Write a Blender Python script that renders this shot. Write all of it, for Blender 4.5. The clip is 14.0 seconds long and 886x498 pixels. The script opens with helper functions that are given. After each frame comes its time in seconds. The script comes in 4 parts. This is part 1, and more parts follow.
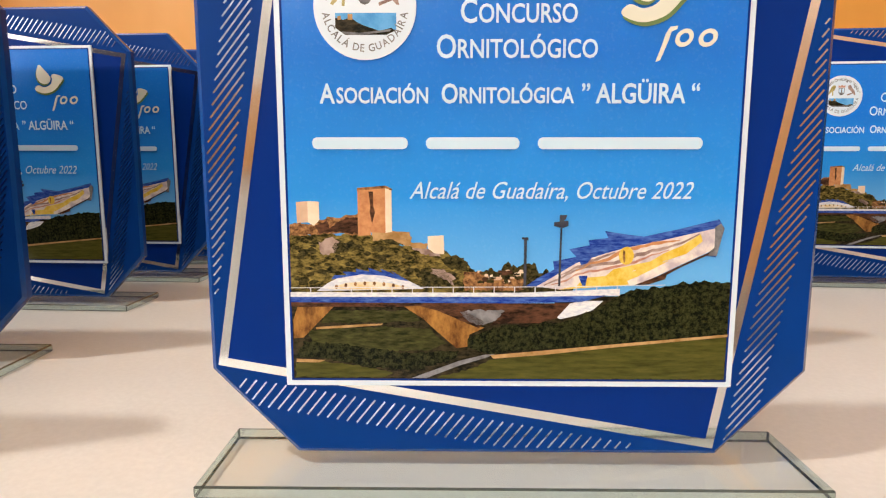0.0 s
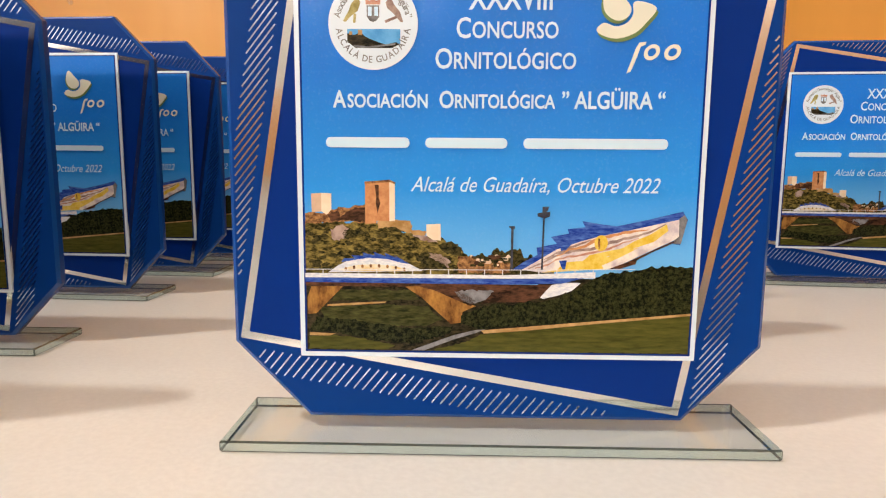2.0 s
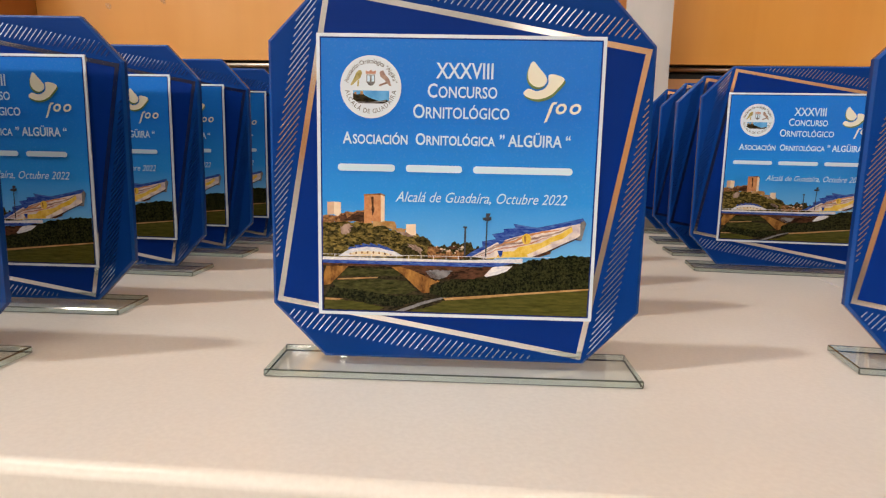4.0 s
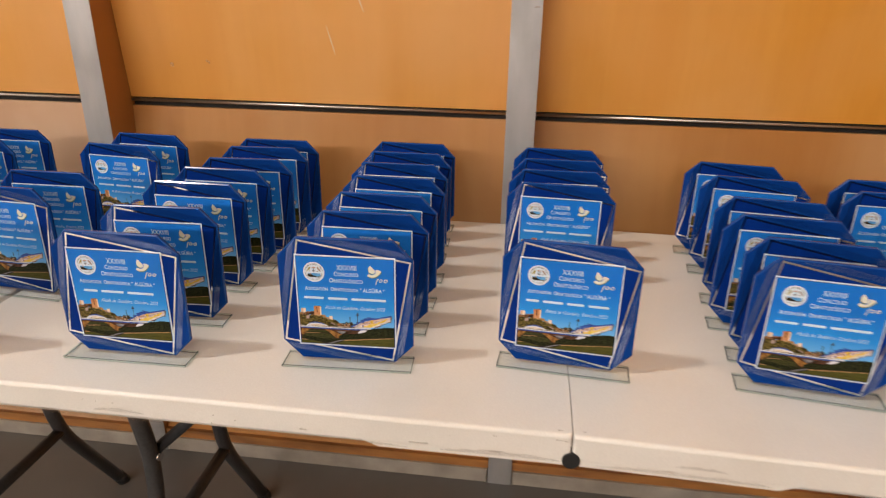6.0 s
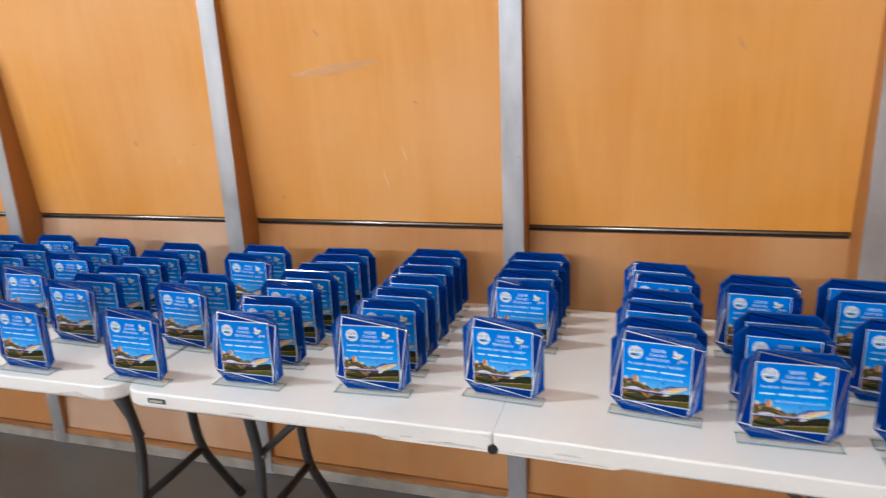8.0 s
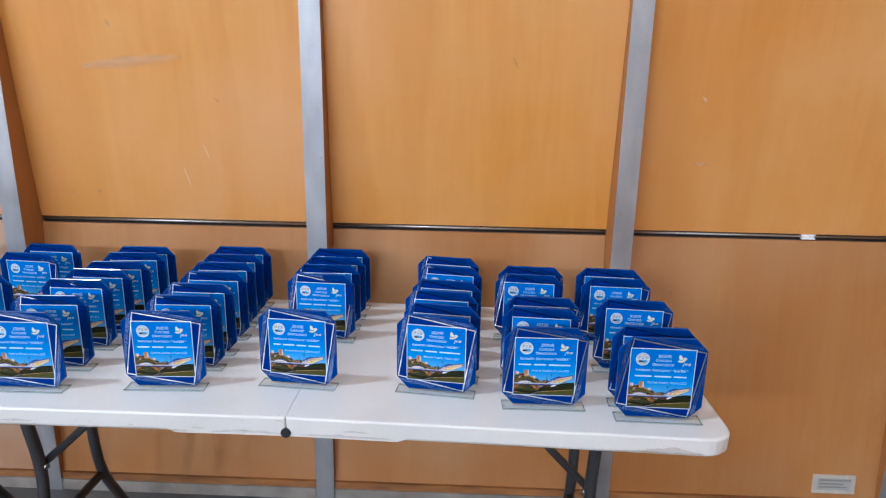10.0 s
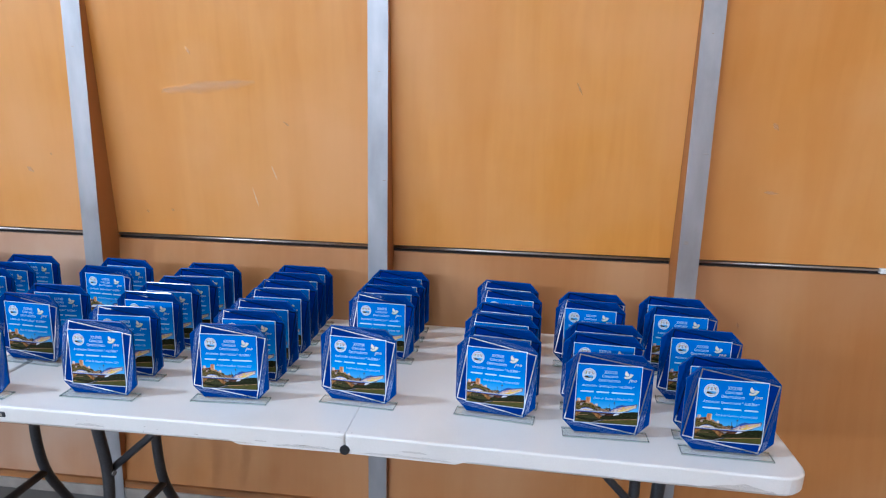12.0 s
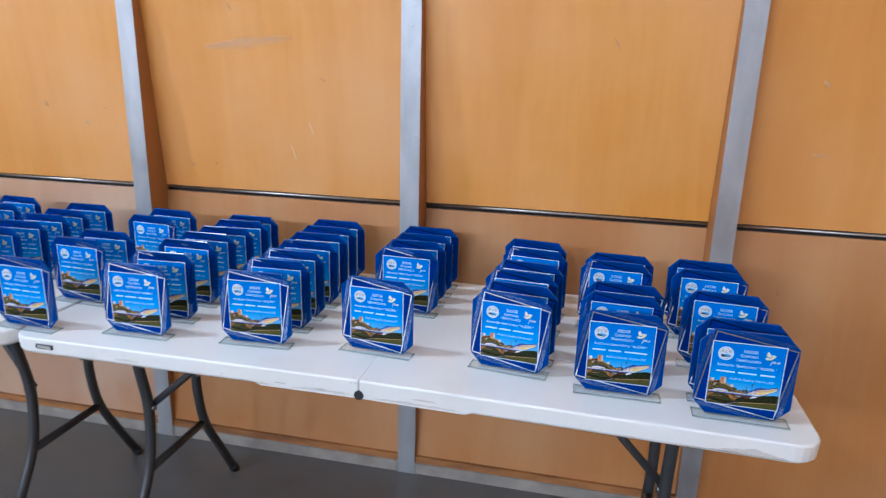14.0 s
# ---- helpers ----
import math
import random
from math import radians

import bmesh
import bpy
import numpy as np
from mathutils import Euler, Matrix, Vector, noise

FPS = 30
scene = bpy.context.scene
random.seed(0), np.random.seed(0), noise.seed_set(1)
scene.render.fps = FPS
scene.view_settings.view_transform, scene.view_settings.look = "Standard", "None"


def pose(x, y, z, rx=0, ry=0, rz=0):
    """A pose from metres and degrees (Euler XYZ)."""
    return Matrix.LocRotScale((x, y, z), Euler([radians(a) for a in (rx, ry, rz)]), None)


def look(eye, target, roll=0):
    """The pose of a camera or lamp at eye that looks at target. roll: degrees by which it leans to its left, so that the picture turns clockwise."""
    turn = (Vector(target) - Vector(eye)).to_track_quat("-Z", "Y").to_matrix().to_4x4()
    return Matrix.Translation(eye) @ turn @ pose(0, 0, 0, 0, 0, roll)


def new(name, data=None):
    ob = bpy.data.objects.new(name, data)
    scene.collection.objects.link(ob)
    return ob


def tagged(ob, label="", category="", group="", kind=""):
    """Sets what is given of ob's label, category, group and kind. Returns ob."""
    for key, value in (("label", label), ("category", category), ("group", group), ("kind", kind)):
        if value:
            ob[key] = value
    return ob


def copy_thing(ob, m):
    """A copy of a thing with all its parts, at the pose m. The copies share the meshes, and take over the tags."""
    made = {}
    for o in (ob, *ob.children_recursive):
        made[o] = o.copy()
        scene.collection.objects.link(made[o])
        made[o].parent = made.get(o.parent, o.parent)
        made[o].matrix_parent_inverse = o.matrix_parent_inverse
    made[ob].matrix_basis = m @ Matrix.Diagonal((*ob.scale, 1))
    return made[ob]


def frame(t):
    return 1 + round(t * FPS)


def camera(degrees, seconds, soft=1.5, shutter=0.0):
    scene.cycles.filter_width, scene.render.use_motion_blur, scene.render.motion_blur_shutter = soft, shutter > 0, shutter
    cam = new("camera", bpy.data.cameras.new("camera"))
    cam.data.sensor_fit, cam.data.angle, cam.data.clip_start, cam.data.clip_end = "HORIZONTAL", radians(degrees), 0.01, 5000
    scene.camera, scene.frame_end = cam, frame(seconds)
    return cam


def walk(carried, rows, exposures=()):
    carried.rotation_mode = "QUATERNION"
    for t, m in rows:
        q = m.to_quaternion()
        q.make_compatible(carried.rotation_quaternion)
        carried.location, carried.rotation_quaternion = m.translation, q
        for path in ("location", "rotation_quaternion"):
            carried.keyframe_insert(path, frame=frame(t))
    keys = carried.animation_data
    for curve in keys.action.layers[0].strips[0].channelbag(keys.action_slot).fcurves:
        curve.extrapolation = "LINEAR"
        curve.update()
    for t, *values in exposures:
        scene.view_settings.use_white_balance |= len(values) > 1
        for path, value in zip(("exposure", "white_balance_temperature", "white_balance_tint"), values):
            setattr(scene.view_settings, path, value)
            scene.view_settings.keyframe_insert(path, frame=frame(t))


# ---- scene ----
cam = camera(68.42, 14.0, soft=1.2, shutter=0.3)
PATH = [
    (0, (0.0218, 0.0965, 0.8376), (-0.0983, 2.0711, 0.5437), 0.02),
    (0.5, (0.0263, 0.0936, 0.8379), (-0.1065, 2.0668, 0.5395), -0.15),
    (1, (0.0271, 0.0886, 0.8402), (-0.1004, 2.0633, 0.5502), -0.17),
    (1.5, (0.0267, 0.0810, 0.8361), (-0.0968, 2.0569, 0.5527), 0.30),
    (2, (0.0262, 0.0696, 0.8351), (-0.1088, 2.0459, 0.5597), 0.44),
    (2.2, (0.0267, 0.0675, 0.8333), (-0.0983, 2.0458, 0.5672), 0.88),
    (4.3, (0.0548, -0.0447, 0.8544), (-0.1152, 1.9209, 0.5260), 1.13),
    (4.5, (0.0589, -0.0558, 0.8399), (-0.0938, 1.9181, 0.5561), 0.58),
    (5, (0.1031, -0.1073, 0.9112), (-0.0932, 1.8115, 0.3822), 1.45),
    (5.5, (0.1850, -0.2695, 1.1089), (-0.1696, 1.5618, 0.3873), 3.76),
    (6, (0.2577, -0.4788, 1.2354), (0.0262, 1.3602, 0.4842), 0.93),
    (6.5, (0.3108, -0.6654, 1.2994), (0.1229, 1.1688, 0.5246), 0.66),
    (7, (0.4459, -0.7754, 1.3471), (-0.0557, 1.0538, 0.7129), -2.64),
    (7.2, (0.5272, -0.8100, 1.3705), (-0.1085, 1.0011, 0.8086), -2.82),
    (7.5, (0.5815, -0.8760, 1.3960), (-0.1587, 0.9204, 0.9216), -3.05),
    (8, (0.6027, -0.9670, 1.4438), (0.0310, 0.8771, 0.9219), -2.55),
    (8.2, (0.5714, -1.0310, 1.4410), (0.2238, 0.8720, 0.9332), -0.38),
    (8.5, (0.5494, -1.0645, 1.4550), (0.6036, 0.8553, 0.8972), 3.59),
    (8.7, (0.6136, -1.0836, 1.4390), (0.7322, 0.8421, 0.9121), 1.65),
    (9, (0.6674, -1.0545, 1.4480), (0.7524, 0.8690, 0.9070), 0.73),
    (9.2, (0.7029, -1.0514, 1.4543), (0.6846, 0.8695, 0.8974), 0.04),
    (11.3, (0.7045, -1.0642, 1.4245), (0.6061, 0.8875, 0.9990), 1.65),
    (11.5, (0.6949, -1.0644, 1.4280), (0.5560, 0.8830, 0.9944), 1.36),
    (12, (0.6811, -1.0643, 1.4282), (0.4560, 0.8759, 0.9980), 1.32),
    (12.5, (0.6928, -1.0572, 1.4132), (0.4838, 0.8805, 0.9643), 0.49),
    (12.7, (0.6863, -1.0687, 1.4140), (0.4236, 0.8625, 0.9652), -0.50),
    (13, (0.7053, -1.0567, 1.4075), (0.4477, 0.8716, 0.9435), -0.75),
    (13.5, (0.7427, -1.0576, 1.4200), (0.4870, 0.8646, 0.9304), 0.76),
    (14, (0.7857, -1.0622, 1.4064), (0.3774, 0.8211, 0.8711), 1.50),
]
walk(cam, [(t, look(eye, target, roll)) for t, eye, target, roll in PATH],
     [(0.0, 0.02, 7150, 17), (2.0, -0.02, 7250, 17), (4.6, -0.40, 7200, 18), (5.2, -0.49, 7150, 19), (6.0, -0.41, 7200, 19), (6.5, -0.16, 6600, 16), (7.5, -0.15, 5900, 13), (9.0, -0.18, 5350, 12), (11.5, -0.26, 5000, 12), (14.0, -0.19, 4900, 11)])

# ---- light ----
world = bpy.data.worlds.new("hall_air")
scene.world = world
world.use_nodes = True
world.node_tree.nodes["Background"].inputs[0].default_value = (0.9, 0.95, 1.0, 1)
world.node_tree.nodes["Background"].inputs[1].default_value = 0.03

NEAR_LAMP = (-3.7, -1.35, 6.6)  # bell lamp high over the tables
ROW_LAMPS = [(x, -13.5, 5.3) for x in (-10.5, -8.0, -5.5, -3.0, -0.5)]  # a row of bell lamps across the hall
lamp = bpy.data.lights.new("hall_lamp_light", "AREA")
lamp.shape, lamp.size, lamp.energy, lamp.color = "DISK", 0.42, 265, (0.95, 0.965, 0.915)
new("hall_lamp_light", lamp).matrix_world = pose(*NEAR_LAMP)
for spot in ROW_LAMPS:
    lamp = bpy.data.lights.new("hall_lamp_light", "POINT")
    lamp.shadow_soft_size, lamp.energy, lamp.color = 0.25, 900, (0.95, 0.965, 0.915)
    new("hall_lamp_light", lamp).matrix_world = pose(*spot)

# ---- materials ----
def material(name, colour, rough=0.5, metal=0.0, coat=0.0, spec=0.5):
    m = bpy.data.materials.new(name)
    m.use_nodes = True
    b = m.node_tree.nodes["Principled BSDF"]
    b.inputs["Base Color"].default_value = (*colour, 1)
    b.inputs["Roughness"].default_value = rough
    b.inputs["Metallic"].default_value = metal
    b.inputs["Coat Weight"].default_value = coat
    b.inputs["Coat Roughness"].default_value = 0.03
    b.inputs["Specular IOR Level"].default_value = spec
    return m


def grain(m, dark, light, scale=(6, 6, 6), detail=6.0, low=0.3, high=0.7, bump=0.0, rough=None, second=None, distort=0.0):
    """Colour from a noise in object space, with a broader noise over it, and a fine relief."""
    nt = m.node_tree
    b = nt.nodes["Principled BSDF"]
    tc = nt.nodes.new("ShaderNodeTexCoord")
    mp = nt.nodes.new("ShaderNodeMapping")
    mp.inputs["Scale"].default_value = scale
    nz = nt.nodes.new("ShaderNodeTexNoise")
    nz.inputs["Scale"].default_value = 1.0
    nz.inputs["Detail"].default_value = detail
    nz.inputs["Distortion"].default_value = distort
    ramp = nt.nodes.new("ShaderNodeValToRGB")
    ramp.color_ramp.elements[0].position, ramp.color_ramp.elements[1].position = low, high
    ramp.color_ramp.elements[0].color, ramp.color_ramp.elements[1].color = (*dark, 1), (*light, 1)
    nt.links.new(tc.outputs["Object"], mp.inputs["Vector"])
    nt.links.new(mp.outputs["Vector"], nz.inputs["Vector"])
    nt.links.new(nz.outputs["Fac"], ramp.inputs["Fac"])
    out = ramp.outputs["Color"]
    if second:
        tint, sc, lo, hi, amount = second
        n2 = nt.nodes.new("ShaderNodeTexNoise")
        n2.inputs["Scale"].default_value = sc
        n2.inputs["Detail"].default_value = 5.0
        mr = nt.nodes.new("ShaderNodeMapRange")
        mr.inputs["From Min"].default_value, mr.inputs["From Max"].default_value = lo, hi
        mr.inputs["To Max"].default_value = amount
        mix = nt.nodes.new("ShaderNodeMix")
        mix.data_type = "RGBA"
        mix.inputs["B"].default_value = (*tint, 1)
        nt.links.new(tc.outputs["Object"], n2.inputs["Vector"])
        nt.links.new(n2.outputs["Fac"], mr.inputs["Value"])
        nt.links.new(mr.outputs["Result"], mix.inputs["Factor"])
        nt.links.new(out, mix.inputs["A"])
        out = mix.outputs["Result"]
    nt.links.new(out, b.inputs["Base Color"])
    if rough:
        mr = nt.nodes.new("ShaderNodeMapRange")
        mr.inputs["To Min"].default_value, mr.inputs["To Max"].default_value = rough
        nt.links.new(nz.outputs["Fac"], mr.inputs["Value"])
        nt.links.new(mr.outputs["Result"], b.inputs["Roughness"])
    if bump:
        bp = nt.nodes.new("ShaderNodeBump")
        bp.inputs["Strength"].default_value = bump
        bp.inputs["Distance"].default_value = 0.002
        nt.links.new(nz.outputs["Fac"], bp.inputs["Height"])
        nt.links.new(bp.outputs["Normal"], b.inputs["Normal"])
    return m


def clear_glass(name, tint, rough=0.02, least=0.03):
    """Sheet glass: lets light straight through, mirrors by its Fresnel share."""
    m = bpy.data.materials.new(name)
    m.use_nodes = True
    nt = m.node_tree
    nt.nodes.clear()
    out = nt.nodes.new("ShaderNodeOutputMaterial")
    mix = nt.nodes.new("ShaderNodeMixShader")
    lw = nt.nodes.new("ShaderNodeLayerWeight")
    lw.inputs["Blend"].default_value = 0.5
    pw = nt.nodes.new("ShaderNodeMath")
    pw.operation = "POWER"
    pw.inputs[1].default_value = 5.0
    fr = nt.nodes.new("ShaderNodeMath")
    fr.operation = "MULTIPLY_ADD"
    fr.inputs[1].default_value, fr.inputs[2].default_value = 0.9 - least, least
    nt.links.new(lw.outputs["Facing"], pw.inputs[0])
    nt.links.new(pw.outputs[0], fr.inputs[0])
    tr = nt.nodes.new("ShaderNodeBsdfTransparent")
    tr.inputs["Color"].default_value = (*tint, 1)
    gl = nt.nodes.new("ShaderNodeBsdfGlossy")
    gl.inputs["Roughness"].default_value = rough
    nt.links.new(fr.outputs[0], mix.inputs[0])
    nt.links.new(tr.outputs[0], mix.inputs[1])
    nt.links.new(gl.outputs[0], mix.inputs[2])
    nt.links.new(mix.outputs[0], out.inputs["Surface"])
    return m


def plywood(name, dark, light, band, patch, rough=0.46, coat=0.3, band_amount=0.38, patch_amount=0.85, patch_scale=1.6, patch_low=0.39):
    """Plywood veneer: fine upright grain, broad upright bands, blotches where the varnish has faded; each board lies differently in the noise."""
    m = grain(material(name, light, rough, coat=coat), dark, light, (34, 34, 1.1), 8, 0.12, 0.88, 0.05, (0.30, 0.46), (patch, patch_scale, patch_low, patch_low + 0.28, patch_amount), 0.5)
    nt = m.node_tree
    bsdf = nt.nodes["Principled BSDF"]
    bsdf.inputs["Coat Roughness"].default_value = 0.36
    tc = nt.nodes["Texture Coordinate"]
    info = nt.nodes.new("ShaderNodeObjectInfo")
    far = nt.nodes.new("ShaderNodeMath")
    far.operation = "MULTIPLY"
    far.inputs[1].default_value = 37.0
    shift = nt.nodes.new("ShaderNodeVectorMath")
    nt.links.new(info.outputs["Random"], far.inputs[0])
    nt.links.new(tc.outputs["Object"], shift.inputs[0])
    nt.links.new(far.outputs[0], shift.inputs[1])
    for link in list(tc.outputs["Object"].links):
        if link.to_node != shift:
            nt.links.new(shift.outputs[0], link.to_socket)
    mp = nt.nodes.new("ShaderNodeMapping")
    mp.inputs["Scale"].default_value = (3.8, 3.8, 0.13)
    nz = nt.nodes.new("ShaderNodeTexNoise")
    nz.inputs["Scale"].default_value, nz.inputs["Detail"].default_value = 1.0, 4.0
    mr = nt.nodes.new("ShaderNodeMapRange")
    mr.inputs["From Min"].default_value, mr.inputs["From Max"].default_value, mr.inputs["To Max"].default_value = 0.47, 0.58, band_amount
    mix = nt.nodes.new("ShaderNodeMix")
    mix.data_type = "RGBA"
    mix.inputs["B"].default_value = (*band, 1)
    nt.links.new(shift.outputs[0], mp.inputs["Vector"])
    nt.links.new(mp.outputs["Vector"], nz.inputs["Vector"])
    nt.links.new(nz.outputs["Fac"], mr.inputs["Value"])
    nt.links.new(mr.outputs["Result"], mix.inputs["Factor"])
    nt.links.new(bsdf.inputs["Base Color"].links[0].from_socket, mix.inputs["A"])
    nt.links.new(mix.outputs["Result"], bsdf.inputs["Base Color"])
    return m


M_WOOD = plywood("varnished_plywood", (0.69, 0.290, 0.037), (0.79, 0.360, 0.060), (0.66, 0.260, 0.029), (0.81, 0.420, 0.150))
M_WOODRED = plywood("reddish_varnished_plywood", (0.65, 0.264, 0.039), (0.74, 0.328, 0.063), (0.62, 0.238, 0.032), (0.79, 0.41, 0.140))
# lower boards: base colours darker than the upper panels, the second pair pinker
M_WOODLOW = plywood("darker_low_plywood", (0.42, 0.168, 0.040), (0.50, 0.222, 0.060), (0.40, 0.146, 0.032), (0.55, 0.305, 0.140), 0.42, 0.0, 0.3, 0.65, 2.0, 0.40)
M_WOODPALE = plywood("pinkish_low_plywood", (0.42, 0.190, 0.068), (0.51, 0.250, 0.098), (0.40, 0.168, 0.056), (0.56, 0.375, 0.255), 0.42, 0.0, 0.3, 0.9, 1.8, 0.30)
M_LINING = plywood("hall_plywood", (0.50, 0.20, 0.040), (0.60, 0.27, 0.065), (0.46, 0.18, 0.035), (0.60, 0.33, 0.13))
M_STUD = grain(material("stud_wood", (0.4, 0.16, 0.035), 0.5), (0.37, 0.15, 0.038), (0.46, 0.20, 0.055), (12, 12, 0.8), 6, 0.3, 0.7, 0.05)
M_STEEL = grain(material("galvanised_steel", (0.42, 0.42, 0.43), 0.45, metal=0.8), (0.36, 0.36, 0.37), (0.52, 0.52, 0.53), (14, 14, 4), 6, 0.3, 0.7, 0.02,
                (0.42, 0.58), ((0.25, 0.24, 0.23), 5.0, 0.55, 0.8, 0.5))
M_SKIRT = grain(material("dirty_brown_skirting", (0.34, 0.15, 0.05), 0.5), (0.20, 0.085, 0.03), (0.46, 0.20, 0.055), (5, 5, 30), 7, 0.3, 0.7, 0.05)
M_SILL = grain(material("dull_metal_sill", (0.36, 0.33, 0.29), 0.55, metal=0.25), (0.28, 0.25, 0.22), (0.45, 0.41, 0.36), (10, 10, 10), 6, 0.3, 0.7, 0.05)
M_TRIM = material("worn_aluminium", (0.62, 0.59, 0.54), 0.34, metal=1.0)
M_GAP = material("black_gap", (0.012, 0.011, 0.01), 0.8)
M_FLOOR = grain(material("grey_hall_floor", (0.16, 0.15, 0.14), 0.32), (0.117, 0.114, 0.110), (0.168, 0.164, 0.159), (3, 3, 3), 8, 0.3, 0.7, 0.02,
                (0.25, 0.45), ((0.22, 0.207, 0.19), 0.7, 0.5, 0.75, 0.5))
M_PLASTER = grain(material("cream_plaster", (0.62, 0.53, 0.41), 0.8), (0.58, 0.48, 0.36), (0.69, 0.59, 0.46), (5, 5, 5), 6, 0.3, 0.7, 0.1)
M_WHITEWALL = grain(material("white_hall_wall", (0.7, 0.69, 0.66), 0.8), (0.64, 0.63, 0.6), (0.74, 0.73, 0.7), (1.5, 1.5, 1.5), 5, 0.3, 0.7, 0.05)
M_PLASTIC = grain(material("white_moulded_plastic", (0.78, 0.77, 0.74), 0.42), (0.815, 0.795, 0.758), (0.855, 0.835, 0.798), (420, 420, 420), 3, 0.35, 0.65, 0.05,
                  (0.30, 0.46), ((0.64, 0.60, 0.53), 3.0, 0.52, 0.80, 0.45))
M_SCUFF = material("dark_scuff", (0.42, 0.38, 0.34), 0.8)
M_LEG = grain(material("grey_powder_coated_steel", (0.04, 0.04, 0.043), 0.42), (0.032, 0.032, 0.035), (0.050, 0.050, 0.053), (200, 200, 200), 3, 0.3, 0.7, 0.05)
M_BLACK = material("black_plastic", (0.015, 0.015, 0.016), 0.45)
M_LABEL = material("dark_grey_label", (0.05, 0.05, 0.055), 0.35, metal=0.3)
M_CHROME = material("chrome", (0.8, 0.8, 0.8), 0.12, metal=1.0)

M_RIM = grain(material("cream_painted_rim", (0.6, 0.55, 0.48), 0.5), (0.50, 0.45, 0.38), (0.62, 0.57, 0.50), (40, 40, 40))
M_TRIMGLINT = material("white_trim_glint", (0.95, 0.95, 0.94), 0.15, coat=1.0)
M_SIGNG = material("grey_plate", (0.42, 0.41, 0.38), 0.4)

M_BLUE = grain(material("blue_print_under_glass", (0.004, 0.05, 0.34), 0.35, coat=0.06, spec=0.03), (0.0003, 0.033, 0.200), (0.0005, 0.047, 0.265), (9, 9, 9), 3, 0.3, 0.7)
M_NAVY = material("navy_print_under_glass", (0.0003, 0.026, 0.210), 0.35, coat=0.06, spec=0.03)
M_BLUEBACK = material("blue_back_print", (0.003, 0.025, 0.17), 0.3)
M_EDGE = clear_glass("green_glass_edge", (0.72, 0.84, 0.80), 0.05, 0.18)
M_ARRIS = clear_glass("dark_glass_arris", (0.10, 0.145, 0.135), 0.05, 0.14)
M_PEDGE = material("blue_tinted_glass_edge", (0.002, 0.042, 0.23), 0.20, coat=0.16, spec=0.15)
M_BEVEL = material("blue_glass_bevel", (0.003, 0.065, 0.30), 0.16, coat=0.4, spec=0.3)
M_GLASS = clear_glass("clear_base_glass", (0.975, 0.99, 0.985))
M_SILVER = material("silver_foil_print", (0.69, 0.69, 0.70), 0.09, metal=1.0)
M_HATCH = material("silver_hatching_print", (0.42, 0.51, 0.70), 0.10, metal=1.0)
M_SCRATCH = material("bare_scratched_wood", (0.78, 0.62, 0.42), 0.7)
M_NICK = material("pale_varnish_nick", (0.80, 0.66, 0.52), 0.6)
M_NICK.node_tree.nodes["Principled BSDF"].inputs["Alpha"].default_value = 0.22
M_SMEAR = material("thin_white_smear", (0.80, 0.66, 0.52), 0.6)
nt = M_SMEAR.node_tree
nz = nt.nodes.new("ShaderNodeTexNoise")
nz.inputs["Scale"].default_value, nz.inputs["Detail"].default_value = 28.0, 5.0
mr = nt.nodes.new("ShaderNodeMapRange")
mr.inputs["From Min"].default_value, mr.inputs["From Max"].default_value, mr.inputs["To Max"].default_value = 0.30, 0.70, 0.16
nt.links.new(nz.outputs["Fac"], mr.inputs["Value"])
nt.links.new(mr.outputs["Result"], nt.nodes["Principled BSDF"].inputs["Alpha"])
M_STAIN = material("brown_rim_dirt", (0.36, 0.23, 0.14), 0.7)
nt = M_STAIN.node_tree
nz = nt.nodes.new("ShaderNodeTexNoise")
nz.inputs["Scale"].default_value, nz.inputs["Detail"].default_value = 45.0, 6.0
mr = nt.nodes.new("ShaderNodeMapRange")
mr.inputs["From Min"].default_value, mr.inputs["From Max"].default_value, mr.inputs["To Max"].default_value = 0.38, 0.72, 0.55
nt.links.new(nz.outputs["Fac"], mr.inputs["Value"])
nt.links.new(mr.outputs["Result"], nt.nodes["Principled BSDF"].inputs["Alpha"])
M_SLOT = material("dark_slot", (0.27, 0.25, 0.22), 0.6)
M_PRINTW = material("white_print", (0.56, 0.77, 0.94), 0.3, coat=0.2)
M_BORDER = material("white_border_print", (0.66, 0.77, 0.88), 0.3, coat=0.2)
M_PRINTC = material("cream_print", (0.74, 0.75, 0.64), 0.3, coat=0.2)
M_PGREEN = material("olive_logo_print", (0.10, 0.2, 0.06), 0.3, coat=0.6)


def print_mat(name, dark, light, scale=320.0, low=0.38, high=0.62):
    scale = scale if isinstance(scale, tuple) else (scale, scale, scale)
    m = grain(material(name, light, 0.3, coat=0.14, spec=0.05), dark, light, scale, 8, low, high)
    m.node_tree.nodes["Noise Texture"].inputs["Roughness"].default_value = 0.66
    m.node_tree.nodes["Principled BSDF"].inputs["Coat Roughness"].default_value = 0.12
    return m


